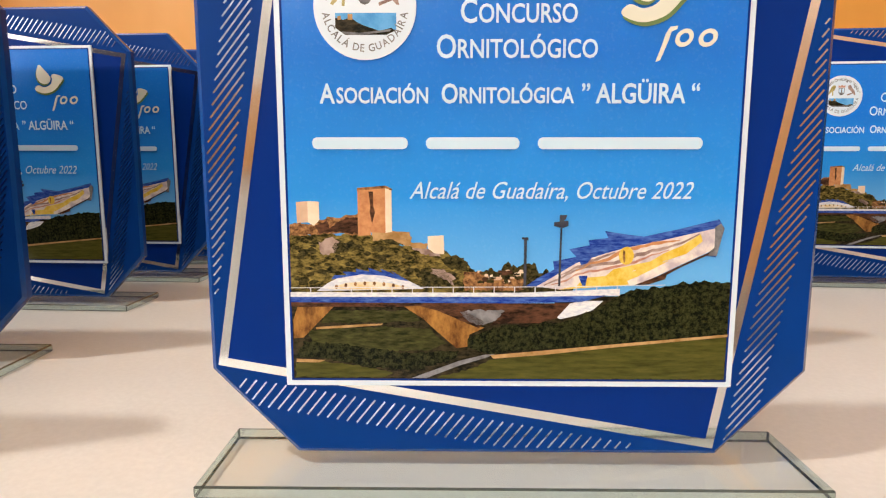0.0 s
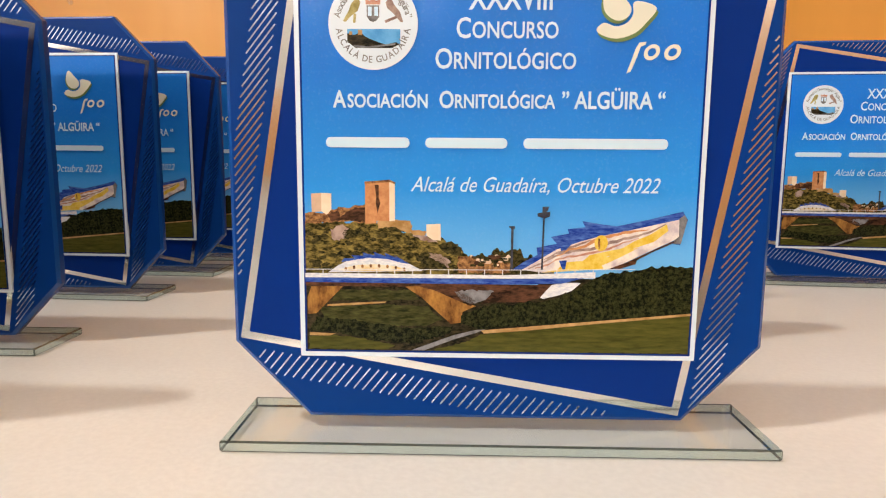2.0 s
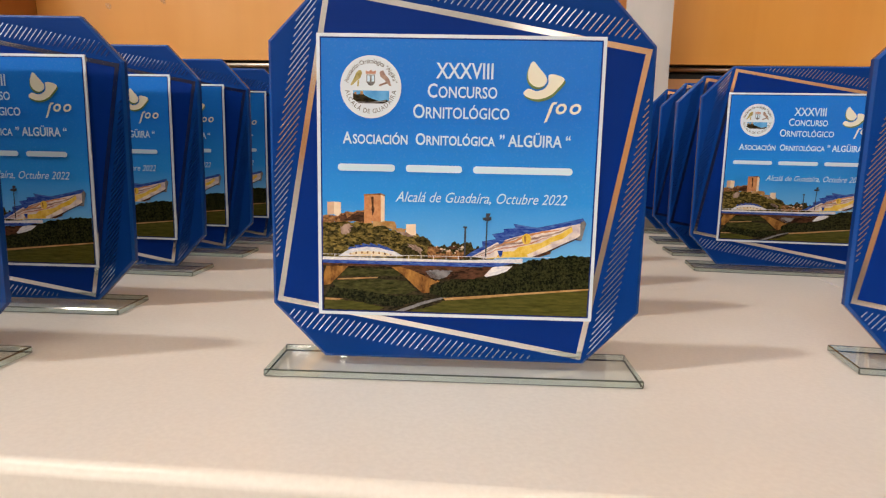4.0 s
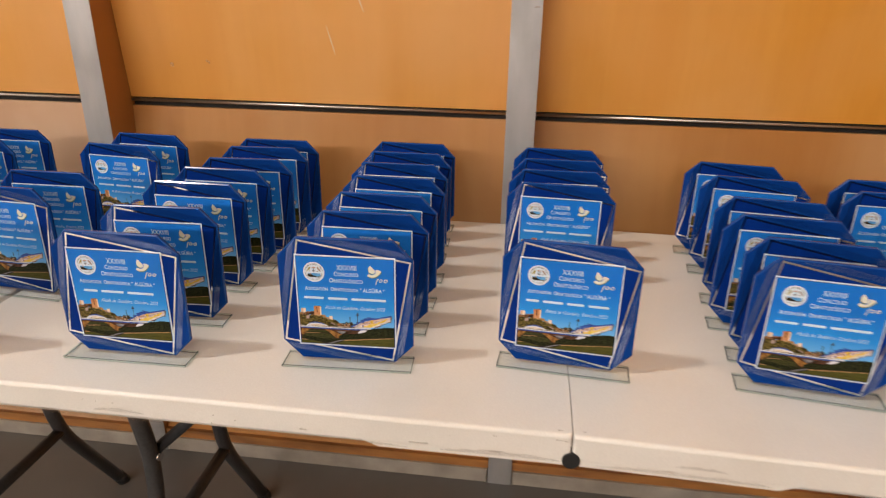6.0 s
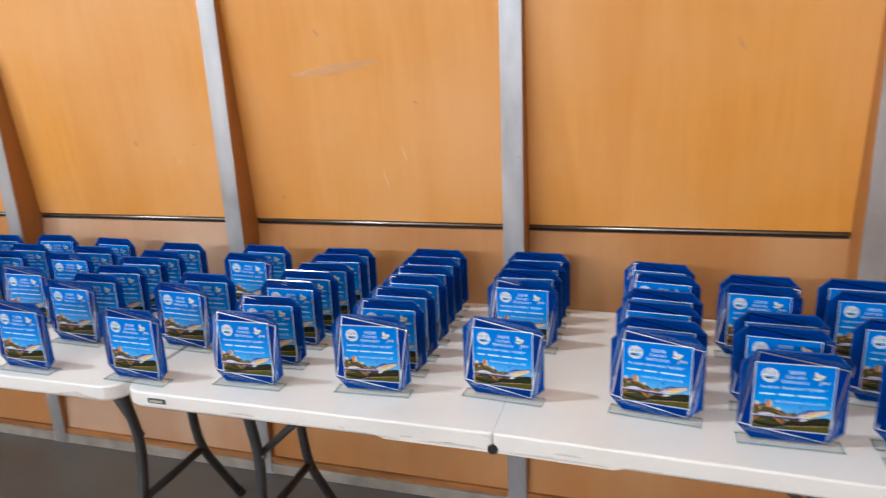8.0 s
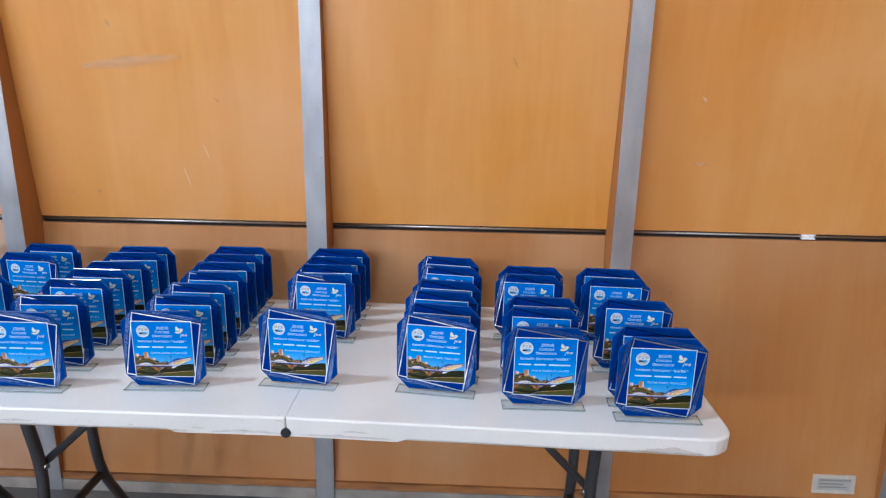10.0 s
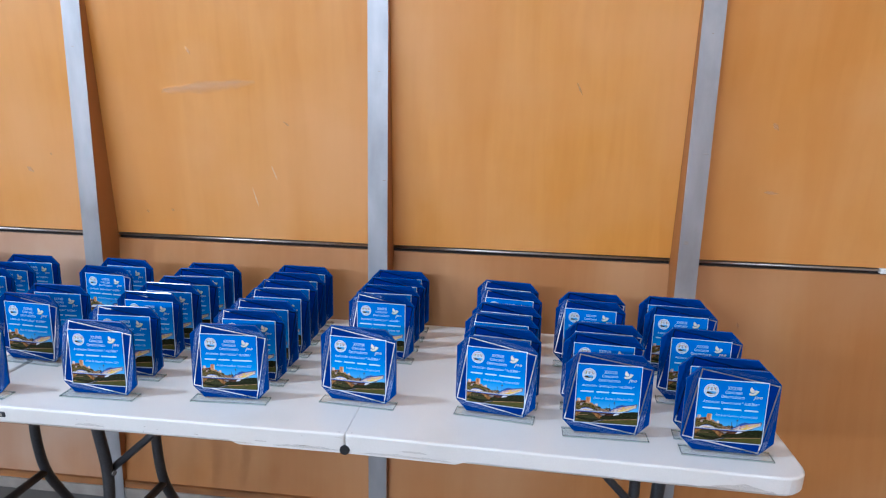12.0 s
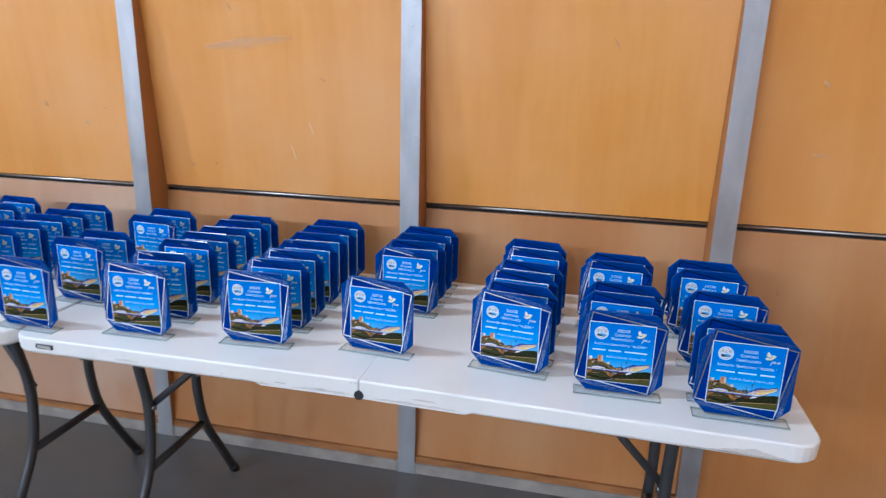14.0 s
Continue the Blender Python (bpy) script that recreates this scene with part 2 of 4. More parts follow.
M_SKY = material("printed_sky", (0.02, 0.2, 0.6), 0.3, coat=0.35, spec=0.05)
M_SKY.node_tree.nodes["Principled BSDF"].inputs["Coat Roughness"].default_value = 0.14
nt = M_SKY.node_tree
tc = nt.nodes.new("ShaderNodeTexCoord")
sep = nt.nodes.new("ShaderNodeSeparateXYZ")
mr = nt.nodes.new("ShaderNodeMapRange")
mr.inputs["From Min"].default_value, mr.inputs["From Max"].default_value = 0.052, 0.125
ramp = nt.nodes.new("ShaderNodeValToRGB")
ramp.color_ramp.elements[0].color, ramp.color_ramp.elements[1].color = (0.16, 0.50, 0.88, 1), (0.001, 0.182, 0.69, 1)
e = ramp.color_ramp.elements.new(0.45)
e.color = (0.010, 0.285, 0.80, 1)
nt.links.new(tc.outputs["Object"], sep.inputs[0])
nt.links.new(sep.outputs["Z"], mr.inputs["Value"])
nt.links.new(mr.outputs["Result"], ramp.inputs["Fac"])
nz = nt.nodes.new("ShaderNodeTexNoise")
nz.inputs["Scale"].default_value, nz.inputs["Detail"].default_value = 1100.0, 3.0
speck = nt.nodes.new("ShaderNodeMapRange")
speck.inputs["From Min"].default_value, speck.inputs["From Max"].default_value = 0.55, 0.80
speck.inputs["To Max"].default_value = 0.05
mix = nt.nodes.new("ShaderNodeMix")
mix.data_type = "RGBA"
mix.inputs["B"].default_value = (0.55, 0.72, 0.95, 1)
nt.links.new(tc.outputs["Object"], nz.inputs["Vector"])
nt.links.new(nz.outputs["Fac"], speck.inputs["Value"])
nt.links.new(speck.outputs["Result"], mix.inputs["Factor"])
nt.links.new(ramp.outputs["Color"], mix.inputs["A"])
nt.links.new(mix.outputs["Result"], nt.nodes["Principled BSDF"].inputs["Base Color"])
bp = nt.nodes.new("ShaderNodeBump")
bp.inputs["Strength"].default_value, bp.inputs["Distance"].default_value = 0.14, 0.0004
nt.links.new(nz.outputs["Fac"], bp.inputs["Height"])
nt.links.new(bp.outputs["Normal"], nt.nodes["Principled BSDF"].inputs["Normal"])
nt.links.new(bp.outputs["Normal"], nt.nodes["Principled BSDF"].inputs["Coat Normal"])

M_SCRUB = print_mat("printed_scrub", (0.016, 0.015, 0.004), (0.34, 0.255, 0.070), (430, 430, 900), 0.41, 0.68)
M_BUSH = print_mat("printed_dark_scrub", (0.006, 0.007, 0.003), (0.105, 0.085, 0.028), (700, 700, 900), 0.40, 0.66)
M_HEDGE = print_mat("printed_hedge", (0.002, 0.004, 0.002), (0.056, 0.060, 0.020), 950, 0.42, 0.70)
M_LAWN = print_mat("printed_lawn", (0.040, 0.044, 0.008), (0.110, 0.105, 0.022), (110, 110, 800), 0.32, 0.70)
M_FIELD = print_mat("printed_field", (0.014, 0.018, 0.005), (0.085, 0.085, 0.026), (240, 240, 900), 0.36, 0.68)
M_EARTH = print_mat("printed_dark_earth", (0.006, 0.006, 0.004), (0.060, 0.045, 0.022), (420, 420, 800), 0.40, 0.66)
M_SAND = print_mat("printed_sand", (0.32, 0.175, 0.06), (0.55, 0.34, 0.16), 220)
M_STONE = print_mat("printed_sunlit_stone", (0.46, 0.18, 0.075), (0.67, 0.33, 0.155), 420, 0.32, 0.68)
M_PALE = print_mat("printed_pale_stone", (0.76, 0.58, 0.42), (0.86, 0.74, 0.6), 160, 0.3, 0.7)
M_PALESHADE = print_mat("printed_shaded_stone", (0.58, 0.38, 0.26), (0.70, 0.50, 0.36), 160, 0.3, 0.7)
M_RAMPART = print_mat("printed_rampart", (0.07, 0.028, 0.014), (0.50, 0.25, 0.10), 620, 0.38, 0.64)
M_ARCH = print_mat("printed_ochre_concrete", (0.10, 0.036, 0.012), (0.47, 0.23, 0.06), (300, 300, 150), 0.36, 0.66)
M_SOFFIT = print_mat("printed_brown_soffit", (0.02, 0.010, 0.007), (0.15, 0.065, 0.035), (260, 260, 700), 0.38, 0.66)
M_DECK = print_mat("printed_white_deck", (0.56, 0.60, 0.70), (0.84, 0.84, 0.85), (500, 500, 1400))
M_DRAGB = print_mat("printed_blue_tiles", (0.006, 0.035, 0.27), (0.09, 0.20, 0.58), (260, 260, 1100), 0.40, 0.68)
M_DRAGP = print_mat("printed_mosaic", (0.52, 0.44, 0.50), (0.84, 0.76, 0.70), 220, 0.36, 0.6)
M_DRAGPALE = print_mat("printed_cream_glaze", (0.74, 0.55, 0.25), (0.84, 0.76, 0.62), 260)
M_DRAGY = print_mat("printed_yellow_tiles", (0.70, 0.45, 0.04), (0.84, 0.64, 0.16), 320)
M_TAUPE = print_mat("printed_taupe_tiles", (0.22, 0.14, 0.13), (0.46, 0.34, 0.30), 260)
M_ROSE = print_mat("printed_rose_tiles", (0.42, 0.17, 0.12), (0.62, 0.36, 0.28), 260)
M_OLIVE = print_mat("printed_olive_feathers", (0.28, 0.24, 0.08), (0.52, 0.46, 0.22), 400)
M_SKYPALE = print_mat("printed_small_sky", (0.06, 0.30, 0.66), (0.12, 0.42, 0.78), 200)
M_IRON = print_mat("printed_dark_iron", (0.03, 0.034, 0.05), (0.07, 0.075, 0.10), 300)
M_GREYS = print_mat("printed_grey", (0.11, 0.11, 0.12), (0.26, 0.26, 0.28), 240)


# ---- builders ----
def mesh_of(bm, name, *mats):
    me = bpy.data.meshes.new(name)
    bmesh.ops.recalc_face_normals(bm, faces=bm.faces)
    bm.to_mesh(me)
    bm.free()
    for m in mats:
        me.materials.append(m)
    return me


def part(name, bm, mats, parent=None, label=""):
    mats = mats if isinstance(mats, tuple) else (mats,)
    ob = new(name, mesh_of(bm, name, *mats))
    if parent:
        ob.parent = parent
    return tagged(ob, label)


def box(bm, x0, x1, y0, y1, z0, z1, bevel=0.0, mat=0):
    r = bmesh.ops.create_cube(bm, size=1.0)
    for v in r["verts"]:
        v.co = ((x0 + x1) / 2 + v.co.x * (x1 - x0), (y0 + y1) / 2 + v.co.y * (y1 - y0), (z0 + z1) / 2 + v.co.z * (z1 - z0))
    faces = {f for v in r["verts"] for f in v.link_faces}
    for f in faces:
        f.material_index = mat
    if bevel:
        edges = {e for v in r["verts"] for e in v.link_edges}
        bmesh.ops.bevel(bm, geom=list(edges), offset=bevel, segments=2, affect="EDGES", profile=0.5)
    return bm


def box_bm(*a, **k):
    return box(bmesh.new(), *a, **k)


def tube(bm, pts, radius, sides=10):
    """A round tube along a line of points, with mitred joints."""
    pts = [Vector(p) for p in pts]
    rings = []
    side = None
    for i, p in enumerate(pts):
        a = (pts[i] - pts[i - 1]).normalized() if i else (pts[1] - pts[0]).normalized()
        b = (pts[i + 1] - pts[i]).normalized() if i + 1 < len(pts) else a
        d = (a + b).normalized()
        if side is None:
            side = d.orthogonal().normalized()
        side = (side - d * side.dot(d)).normalized()
        up = d.cross(side)
        rings.append([bm.verts.new(p + radius * (math.cos(q) * side + math.sin(q) * up)) for q in (2 * math.pi * k / sides for k in range(sides))])
    for r, s in zip(rings, rings[1:]):
        for k in range(sides):
            f = bm.faces.new((r[k], r[(k + 1) % sides], s[(k + 1) % sides], s[k]))
            f.smooth = True
    bm.faces.new(rings[0])
    bm.faces.new(rings[-1][::-1])
    return bm


def smooth_path(pts, steps=5):
    """Rounds the corners of a line of points."""
    pts = [Vector(p) for p in pts]
    out = [pts[0]]
    for a, b, c in zip(pts, pts[1:], pts[2:]):
        ra, rc = min(0.07, (a - b).length * 0.45), min(0.07, (c - b).length * 0.45)
        p, q = b + (a - b).normalized() * ra, b + (c - b).normalized() * rc
        for k in range(steps + 1):
            s = k / steps
            out.append(p * (1 - s) ** 2 + b * 2 * s * (1 - s) + q * s * s)
    return out + [pts[-1]]


def empty(name, m, label, category, group=""):
    ob = new(name)
    ob.empty_display_size = 0.05
    ob.matrix_basis = m
    return tagged(ob, label, category, group)


# ---- the hall ----
# The posts stand upright; the panels between them slope back from top and foot to a joint that lies deepest.
POST_Y, POST_W, JOINT_Y, JOINT_LOW, JOINT_TOP = 0.9110, 0.0621, 1.0101, 0.9535, 0.9745
WALL_Y, LEFT, RIGHT, BACK, TOP = 1.052, -12.0, 2.205, -28.0, 7.2
tagged(part("floor", box_bm(LEFT - 0.2, RIGHT + 0.2, BACK - 0.2, WALL_Y + 0.25, -0.2, 0.0), M_FLOOR), "smooth grey hall floor with faint worn patches", "floor", kind="structure")
tagged(part("ceiling", box_bm(LEFT - 0.2, RIGHT + 0.2, BACK - 0.2, WALL_Y + 0.25, TOP, TOP + 0.2), M_WHITEWALL), "high white hall ceiling", "ceiling", kind="structure")
tagged(part("wall_north", box_bm(LEFT, RIGHT, WALL_Y, WALL_Y + 0.2, 0.0, TOP), M_WHITEWALL), "masonry wall behind the varnished wooden panels", "wall", kind="structure")
wall_south = tagged(part("wall_south", box_bm(LEFT, RIGHT, BACK - 0.2, BACK, 0.0, TOP), M_WHITEWALL), "white end wall of the hall above plywood lining", "wall", kind="structure")
wall_west = tagged(part("wall_west", box_bm(LEFT - 0.2, LEFT, BACK - 0.2, WALL_Y + 0.2, 0.0, TOP), M_WHITEWALL), "white side wall of the hall above plywood lining", "wall", kind="structure")
tagged(part("wall_east", box_bm(RIGHT, RIGHT + 0.2, 0.1, WALL_Y + 0.2, 0.0, TOP), M_PLASTER), "cream plastered return wall beside the panelling", "wall", kind="structure")
wall_east_far = tagged(part("wall_east_far", box_bm(RIGHT, RIGHT + 0.2, BACK - 0.2, 0.1, 0.0, TOP), M_WHITEWALL), "white side wall of the hall above plywood lining", "wall", kind="structure")
part("plywood_lining", box_bm(LEFT + 0.02, RIGHT - 0.02, BACK, BACK + 0.02, 0.0, 3.7), M_LINING, wall_south, "orange-brown plywood lining")
part("plywood_lining", box_bm(LEFT, LEFT + 0.02, BACK + 0.02, POST_Y - 0.01, 0.0, 2.5), M_LINING, wall_west, "orange-brown plywood lining")
part("plywood_lining", box_bm(RIGHT - 0.02, RIGHT, BACK + 0.02, 0.099, 0.0, 2.5), M_LINING, wall_east_far, "orange-brown plywood lining")
tagged(part("baseboard", box_bm(RIGHT - 0.008, RIGHT, 0.1, POST_Y, 0.0, 0.066, bevel=0.002), M_SILL), "low grey baseboard along the cream wall", "baseboard", kind="structure")


def panel_y(z):
    """How far back the panelling's face lies at a height."""
    if z > JOINT_LOW:
        return max(JOINT_Y - 0.0940 * (z - 0.969), POST_Y + 0.006)
    return JOINT_Y - 0.0885 * (JOINT_LOW - z)


def board(x0, x1, heights, thick=0.018):
    """A plywood board from x0 to x1 whose face follows the panelling's slope through these heights."""
    bm = bmesh.new()
    front = [[bm.verts.new((x, panel_y(z), z)) for z in heights] for x in (x0, x1)]
    back = [[bm.verts.new((x, panel_y(z) + thick, z)) for z in heights] for x in (x0, x1)]
    for k in range(len(heights) - 1):
        for f, g in ((front, False), (back, True)):
            q = (f[0][k], f[1][k], f[1][k + 1], f[0][k + 1])
            bm.faces.new(q[::-1] if g else q)
        for side in (0, 1):
            bm.faces.new((front[side][k], front[side][k + 1], back[side][k + 1], back[side][k]))
    for k in (0, -1):
        bm.faces.new((front[0][k], back[0][k], back[1][k], front[1][k]))
    return bm


panelling = tagged(new("wall_panelling"), "orange varnished plywood panels between steel-faced posts", "wall panelling", kind="structure")
posts = [-1.744 - 0.980 * k for k in range(8, 0, -1)] + [-1.744, -0.758, 0.2126, 1.1620, 2.129]
for k, x in enumerate(posts):
    post = part("post", box_bm(x + 0.001, x + POST_W - 0.001, POST_Y + 0.003, WALL_Y, 0.0, 3.2), M_STUD, panelling)
    bm = box_bm(x, x + POST_W, POST_Y, POST_Y + 0.0025, 0.0, 3.2)
    part("steel_cover", bm, M_STEEL, post, "dull galvanised steel strip")
    x1 = posts[k + 1] if k + 1 < len(posts) else RIGHT
    a, b = x + POST_W, x1
    if b - a < 0.1:
        continue
    part("upper_panel", board(a, b, (JOINT_TOP, 1.45, 1.922, 3.2)), M_WOODRED if k in (len(posts) - 2, len(posts) - 6) else M_WOOD, panelling)
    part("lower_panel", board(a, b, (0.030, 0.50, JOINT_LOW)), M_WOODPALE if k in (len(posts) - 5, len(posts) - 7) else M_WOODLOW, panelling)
    part("dark_joint", box_bm(a, b, JOINT_Y + 0.010, JOINT_Y + 0.030, JOINT_LOW - 0.004, JOINT_TOP + 0.004), M_GAP, panelling)
    bm = box_bm(a, b, JOINT_Y + 0.002, JOINT_Y + 0.012, JOINT_LOW + 0.0105, JOINT_LOW + 0.0165)
    tube(bm, [(a + 0.0005, JOINT_Y + 0.0015, JOINT_LOW + 0.0135), (b - 0.0005, JOINT_Y + 0.0015, JOINT_LOW + 0.0135)], 0.0031, 12)
    part("aluminium_trim", bm, M_TRIM, panelling)
    part("sill", box_bm(a + 0.001, b - 0.001, POST_Y + 0.002, POST_Y + 0.040, 0.0, 0.042, bevel=0.002), M_SILL, panelling)
    for e in (a + 0.001, b - 0.0055):
        part("sill_end", box_bm(e, e + 0.0045, POST_Y + 0.0007, POST_Y + 0.039, 0.0, 0.0435, bevel=0.0012), M_TRIM, panelling, "bright worn end of the sill")
    part("skirting_strip", box_bm(a, b, POST_Y + 0.0085, POST_Y + 0.032, 0.042, 0.066), M_SKIRT, panelling)


def mark(name, a, b, w, mat, label, proud=0.0008):
    """A thin smear or scratch on the panels, from a to b, in x and z."""
    bm = bmesh.new()
    d = Vector((b[0] - a[0], b[1] - a[1]))
    n = Vector((-d.y, d.x)).normalized() * w / 2
    steps = 10
    up, low = [], []
    for k in range(steps + 1):
        s = k / steps
        q = (0.25 + 0.75 * math.sin(math.pi * s)) * (0.8 + 0.5 * noise.noise((s * 7, a[0], a[1])))
        c = Vector(a) + d * s
        for row, side in ((up, 1), (low, -1)):
            z = c.y + side * n.y * q
            row.append(bm.verts.new((c.x + side * n.x * q, panel_y(z) - proud, z)))
    for k in range(steps):
        bm.faces.new((low[k], low[k + 1], up[k + 1], up[k]))
    part(name, bm, mat, panelling, label)


mark("scratch", (-0.126, 1.225), (-0.109, 1.178), 0.004, M_SCRATCH, "pale scratch in the varnish")
mark("scratch", (-0.196, 1.149), (-0.179, 1.086), 0.004, M_SCRATCH, "pale scratch in the varnish")
for k, w in enumerate((0.050, 0.036, 0.022)):
    mark("smear", (-0.477 + 0.006 * k, 1.453 + 0.002 * k), (-0.162 - 0.02 * k, 1.486), w, M_SMEAR, "faint whitish smear", 0.0008 + 0.0003 * k)
mark("scuff_mark", (1.955, 1.462), (2.028, 1.464), 0.014, M_NICK, "faint whitish smear")
for a, b, w in (((-0.380, 1.589), (-0.366, 1.568), 0.009), ((-0.996, 1.191), (-0.974, 1.175), 0.013), ((-0.903, 1.241), (-0.896, 1.236), 0.006), ((-0.075, 1.365), (-0.059, 1.354), 0.005),
                ((-0.579, 1.058), (-0.571, 1.050), 0.009), ((-0.489, 1.066), (-0.480, 1.058), 0.007), ((0.835, 1.503), (0.853, 1.468), 0.005), ((1.406, 1.399), (1.423, 1.379), 0.011),
                ((1.410, 1.195), (1.452, 1.192), 0.008), ((1.383, 0.779), (1.387, 0.760), 0.006), ((-1.148, 1.255), (-1.134, 1.233), 0.012)):
    mark("scuff_mark", a, b, w * 1.3, M_NICK, "faint pale nick in the varnish")
# lamp glint on the aluminium trim, modelled as two white bars
bm = bmesh.new()
for z in (JOINT_LOW + 0.0045, JOINT_LOW + 0.0155):
    box(bm, 1.781, 1.824, JOINT_Y - 0.0075, JOINT_Y + 0.006, z, z + 0.0055, bevel=0.0015)
box(bm, 1.785, 1.820, JOINT_Y - 0.0035, JOINT_Y + 0.006, JOINT_LOW + 0.009, JOINT_LOW + 0.017)
part("trim_clip", bm, M_TRIMGLINT, panelling, "two small white bars in place of a glint on the trim")

for x, z, w, h in ((1.202, 1.307, 0.016, 0.002), (1.174, 1.039, 0.014, 0.010), (1.191, 1.639, 0.006, 0.003), (0.244, 1.522, 0.008, 0.002), (0.259, 1.196, 0.010, 0.003), (-0.735, 1.581, 0.009, 0.003)):
    part("dent", box_bm(x, x + w, POST_Y - 0.0008, POST_Y + 0.001, z, z + h, bevel=0.0006), M_SILL, panelling, "dull nick in the steel strip")


def wall_vent(x, z, wide, high):
    """A white plate on the sloping lower panel: raised rim, grey centre and slots."""
    vent = empty("wall_vent", pose(x, panel_y(z), z, -math.degrees(math.atan(0.0885))), "small white wall plate with a grey centre, low on the panel", "wall plate")
    bm = bmesh.new()
    for x0, x1, z0, z1 in ((0, wide, 0, 0.011), (0, wide, high - 0.011, high), (0, 0.014, 0.011, high - 0.011), (wide - 0.014, wide, 0.011, high - 0.011)):
        box(bm, x0, x1, -0.009, 0.0, z0, z1, bevel=0.0015)
    part("rim", bm, M_RIM, vent)
    part("plate_centre", box_bm(0.013, wide - 0.013, -0.0035, 0.0, 0.010, high - 0.010), M_SIGNG, vent, "grey recessed centre")
    for share, reach in ((0.70, 0.110), (0.50, 0.085), (0.33, 0.098)):
        part("slot", box_bm(0.024, 0.024 + reach * wide / 0.15, -0.0052, -0.003, high * share - 0.0022, high * share + 0.0022), M_SLOT, vent)


wall_vent(1.913, 0.089, 0.141, 0.066)


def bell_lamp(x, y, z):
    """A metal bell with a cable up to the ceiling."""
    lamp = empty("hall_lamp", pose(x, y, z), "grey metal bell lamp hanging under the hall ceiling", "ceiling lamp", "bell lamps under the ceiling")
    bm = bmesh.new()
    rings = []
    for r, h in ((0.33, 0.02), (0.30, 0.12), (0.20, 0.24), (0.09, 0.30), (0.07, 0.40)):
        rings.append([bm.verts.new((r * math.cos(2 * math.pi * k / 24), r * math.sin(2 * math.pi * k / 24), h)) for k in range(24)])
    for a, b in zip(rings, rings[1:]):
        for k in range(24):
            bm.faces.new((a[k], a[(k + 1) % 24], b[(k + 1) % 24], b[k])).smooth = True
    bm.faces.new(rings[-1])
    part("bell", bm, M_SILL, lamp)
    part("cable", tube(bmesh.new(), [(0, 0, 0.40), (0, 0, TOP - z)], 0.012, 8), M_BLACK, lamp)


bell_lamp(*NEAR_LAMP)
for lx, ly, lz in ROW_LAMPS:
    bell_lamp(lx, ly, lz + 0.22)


# ---- folding tables ----
def slab(bm, x0, x1, y0, y1, z0, z1, round_left, round_right, corner=0.055, lip=0.005):
    """A moulded table half with two rounded plan corners and a rounded rim."""
    pts = []
    for cx, cy, a0, r in ((x1, y0, -90, corner if round_right else 0.004), (x1, y1, 0, corner if round_right else 0.004),
                          (x0, y1, 90, corner if round_left else 0.004), (x0, y0, 180, corner if round_left else 0.004)):
        ox, oy = (cx - r if cx == x1 else cx + r), (cy - r if cy == y1 else cy + r)
        for k in range(7):
            q = radians(a0 + 15 * k)
            pts.append((ox + r * math.cos(q), oy + r * math.sin(q)))
    n = len(pts)
    cx, cy = (x0 + x1) / 2, (y0 + y1) / 2

    def ring(inset, z):
        sx, sy = ((x1 - x0) / 2 - inset) / ((x1 - x0) / 2), ((y1 - y0) / 2 - inset) / ((y1 - y0) / 2)
        square = (x1 if not round_right else None, x0 if not round_left else None)
        return [bm.verts.new((x if any(e is not None and abs(x - e) < 0.01 for e in square) else cx + (x - cx) * sx, cy + (y - cy) * sy, z)) for x, y in pts]
    levels = [(lip, z1)] + [(lip * (1 - math.sin(radians(q))), z1 - lip * (1 - math.cos(radians(q)))) for q in (22, 45, 68, 90)]
    levels += [(0.001, z0 + 0.006), (0.005, z0), (0.03, z0)]
    levels += [(0.035, z0 + 0.02)]
    rings = [ring(i, z) for i, z in levels]
    bm.faces.new(rings[0])
    levels_ = list(zip(rings, rings[1:]))
    for step, (r, s) in enumerate(levels_):
        for k in range(n):
            f = bm.faces.new((r[k], s[k], s[(k + 1) % n], r[(k + 1) % n]))
            f.smooth = step < 4
    bm.faces.new(rings[-1][::-1])
    return bm


TABLE_Z, TABLE_T = 0.74, 0.041


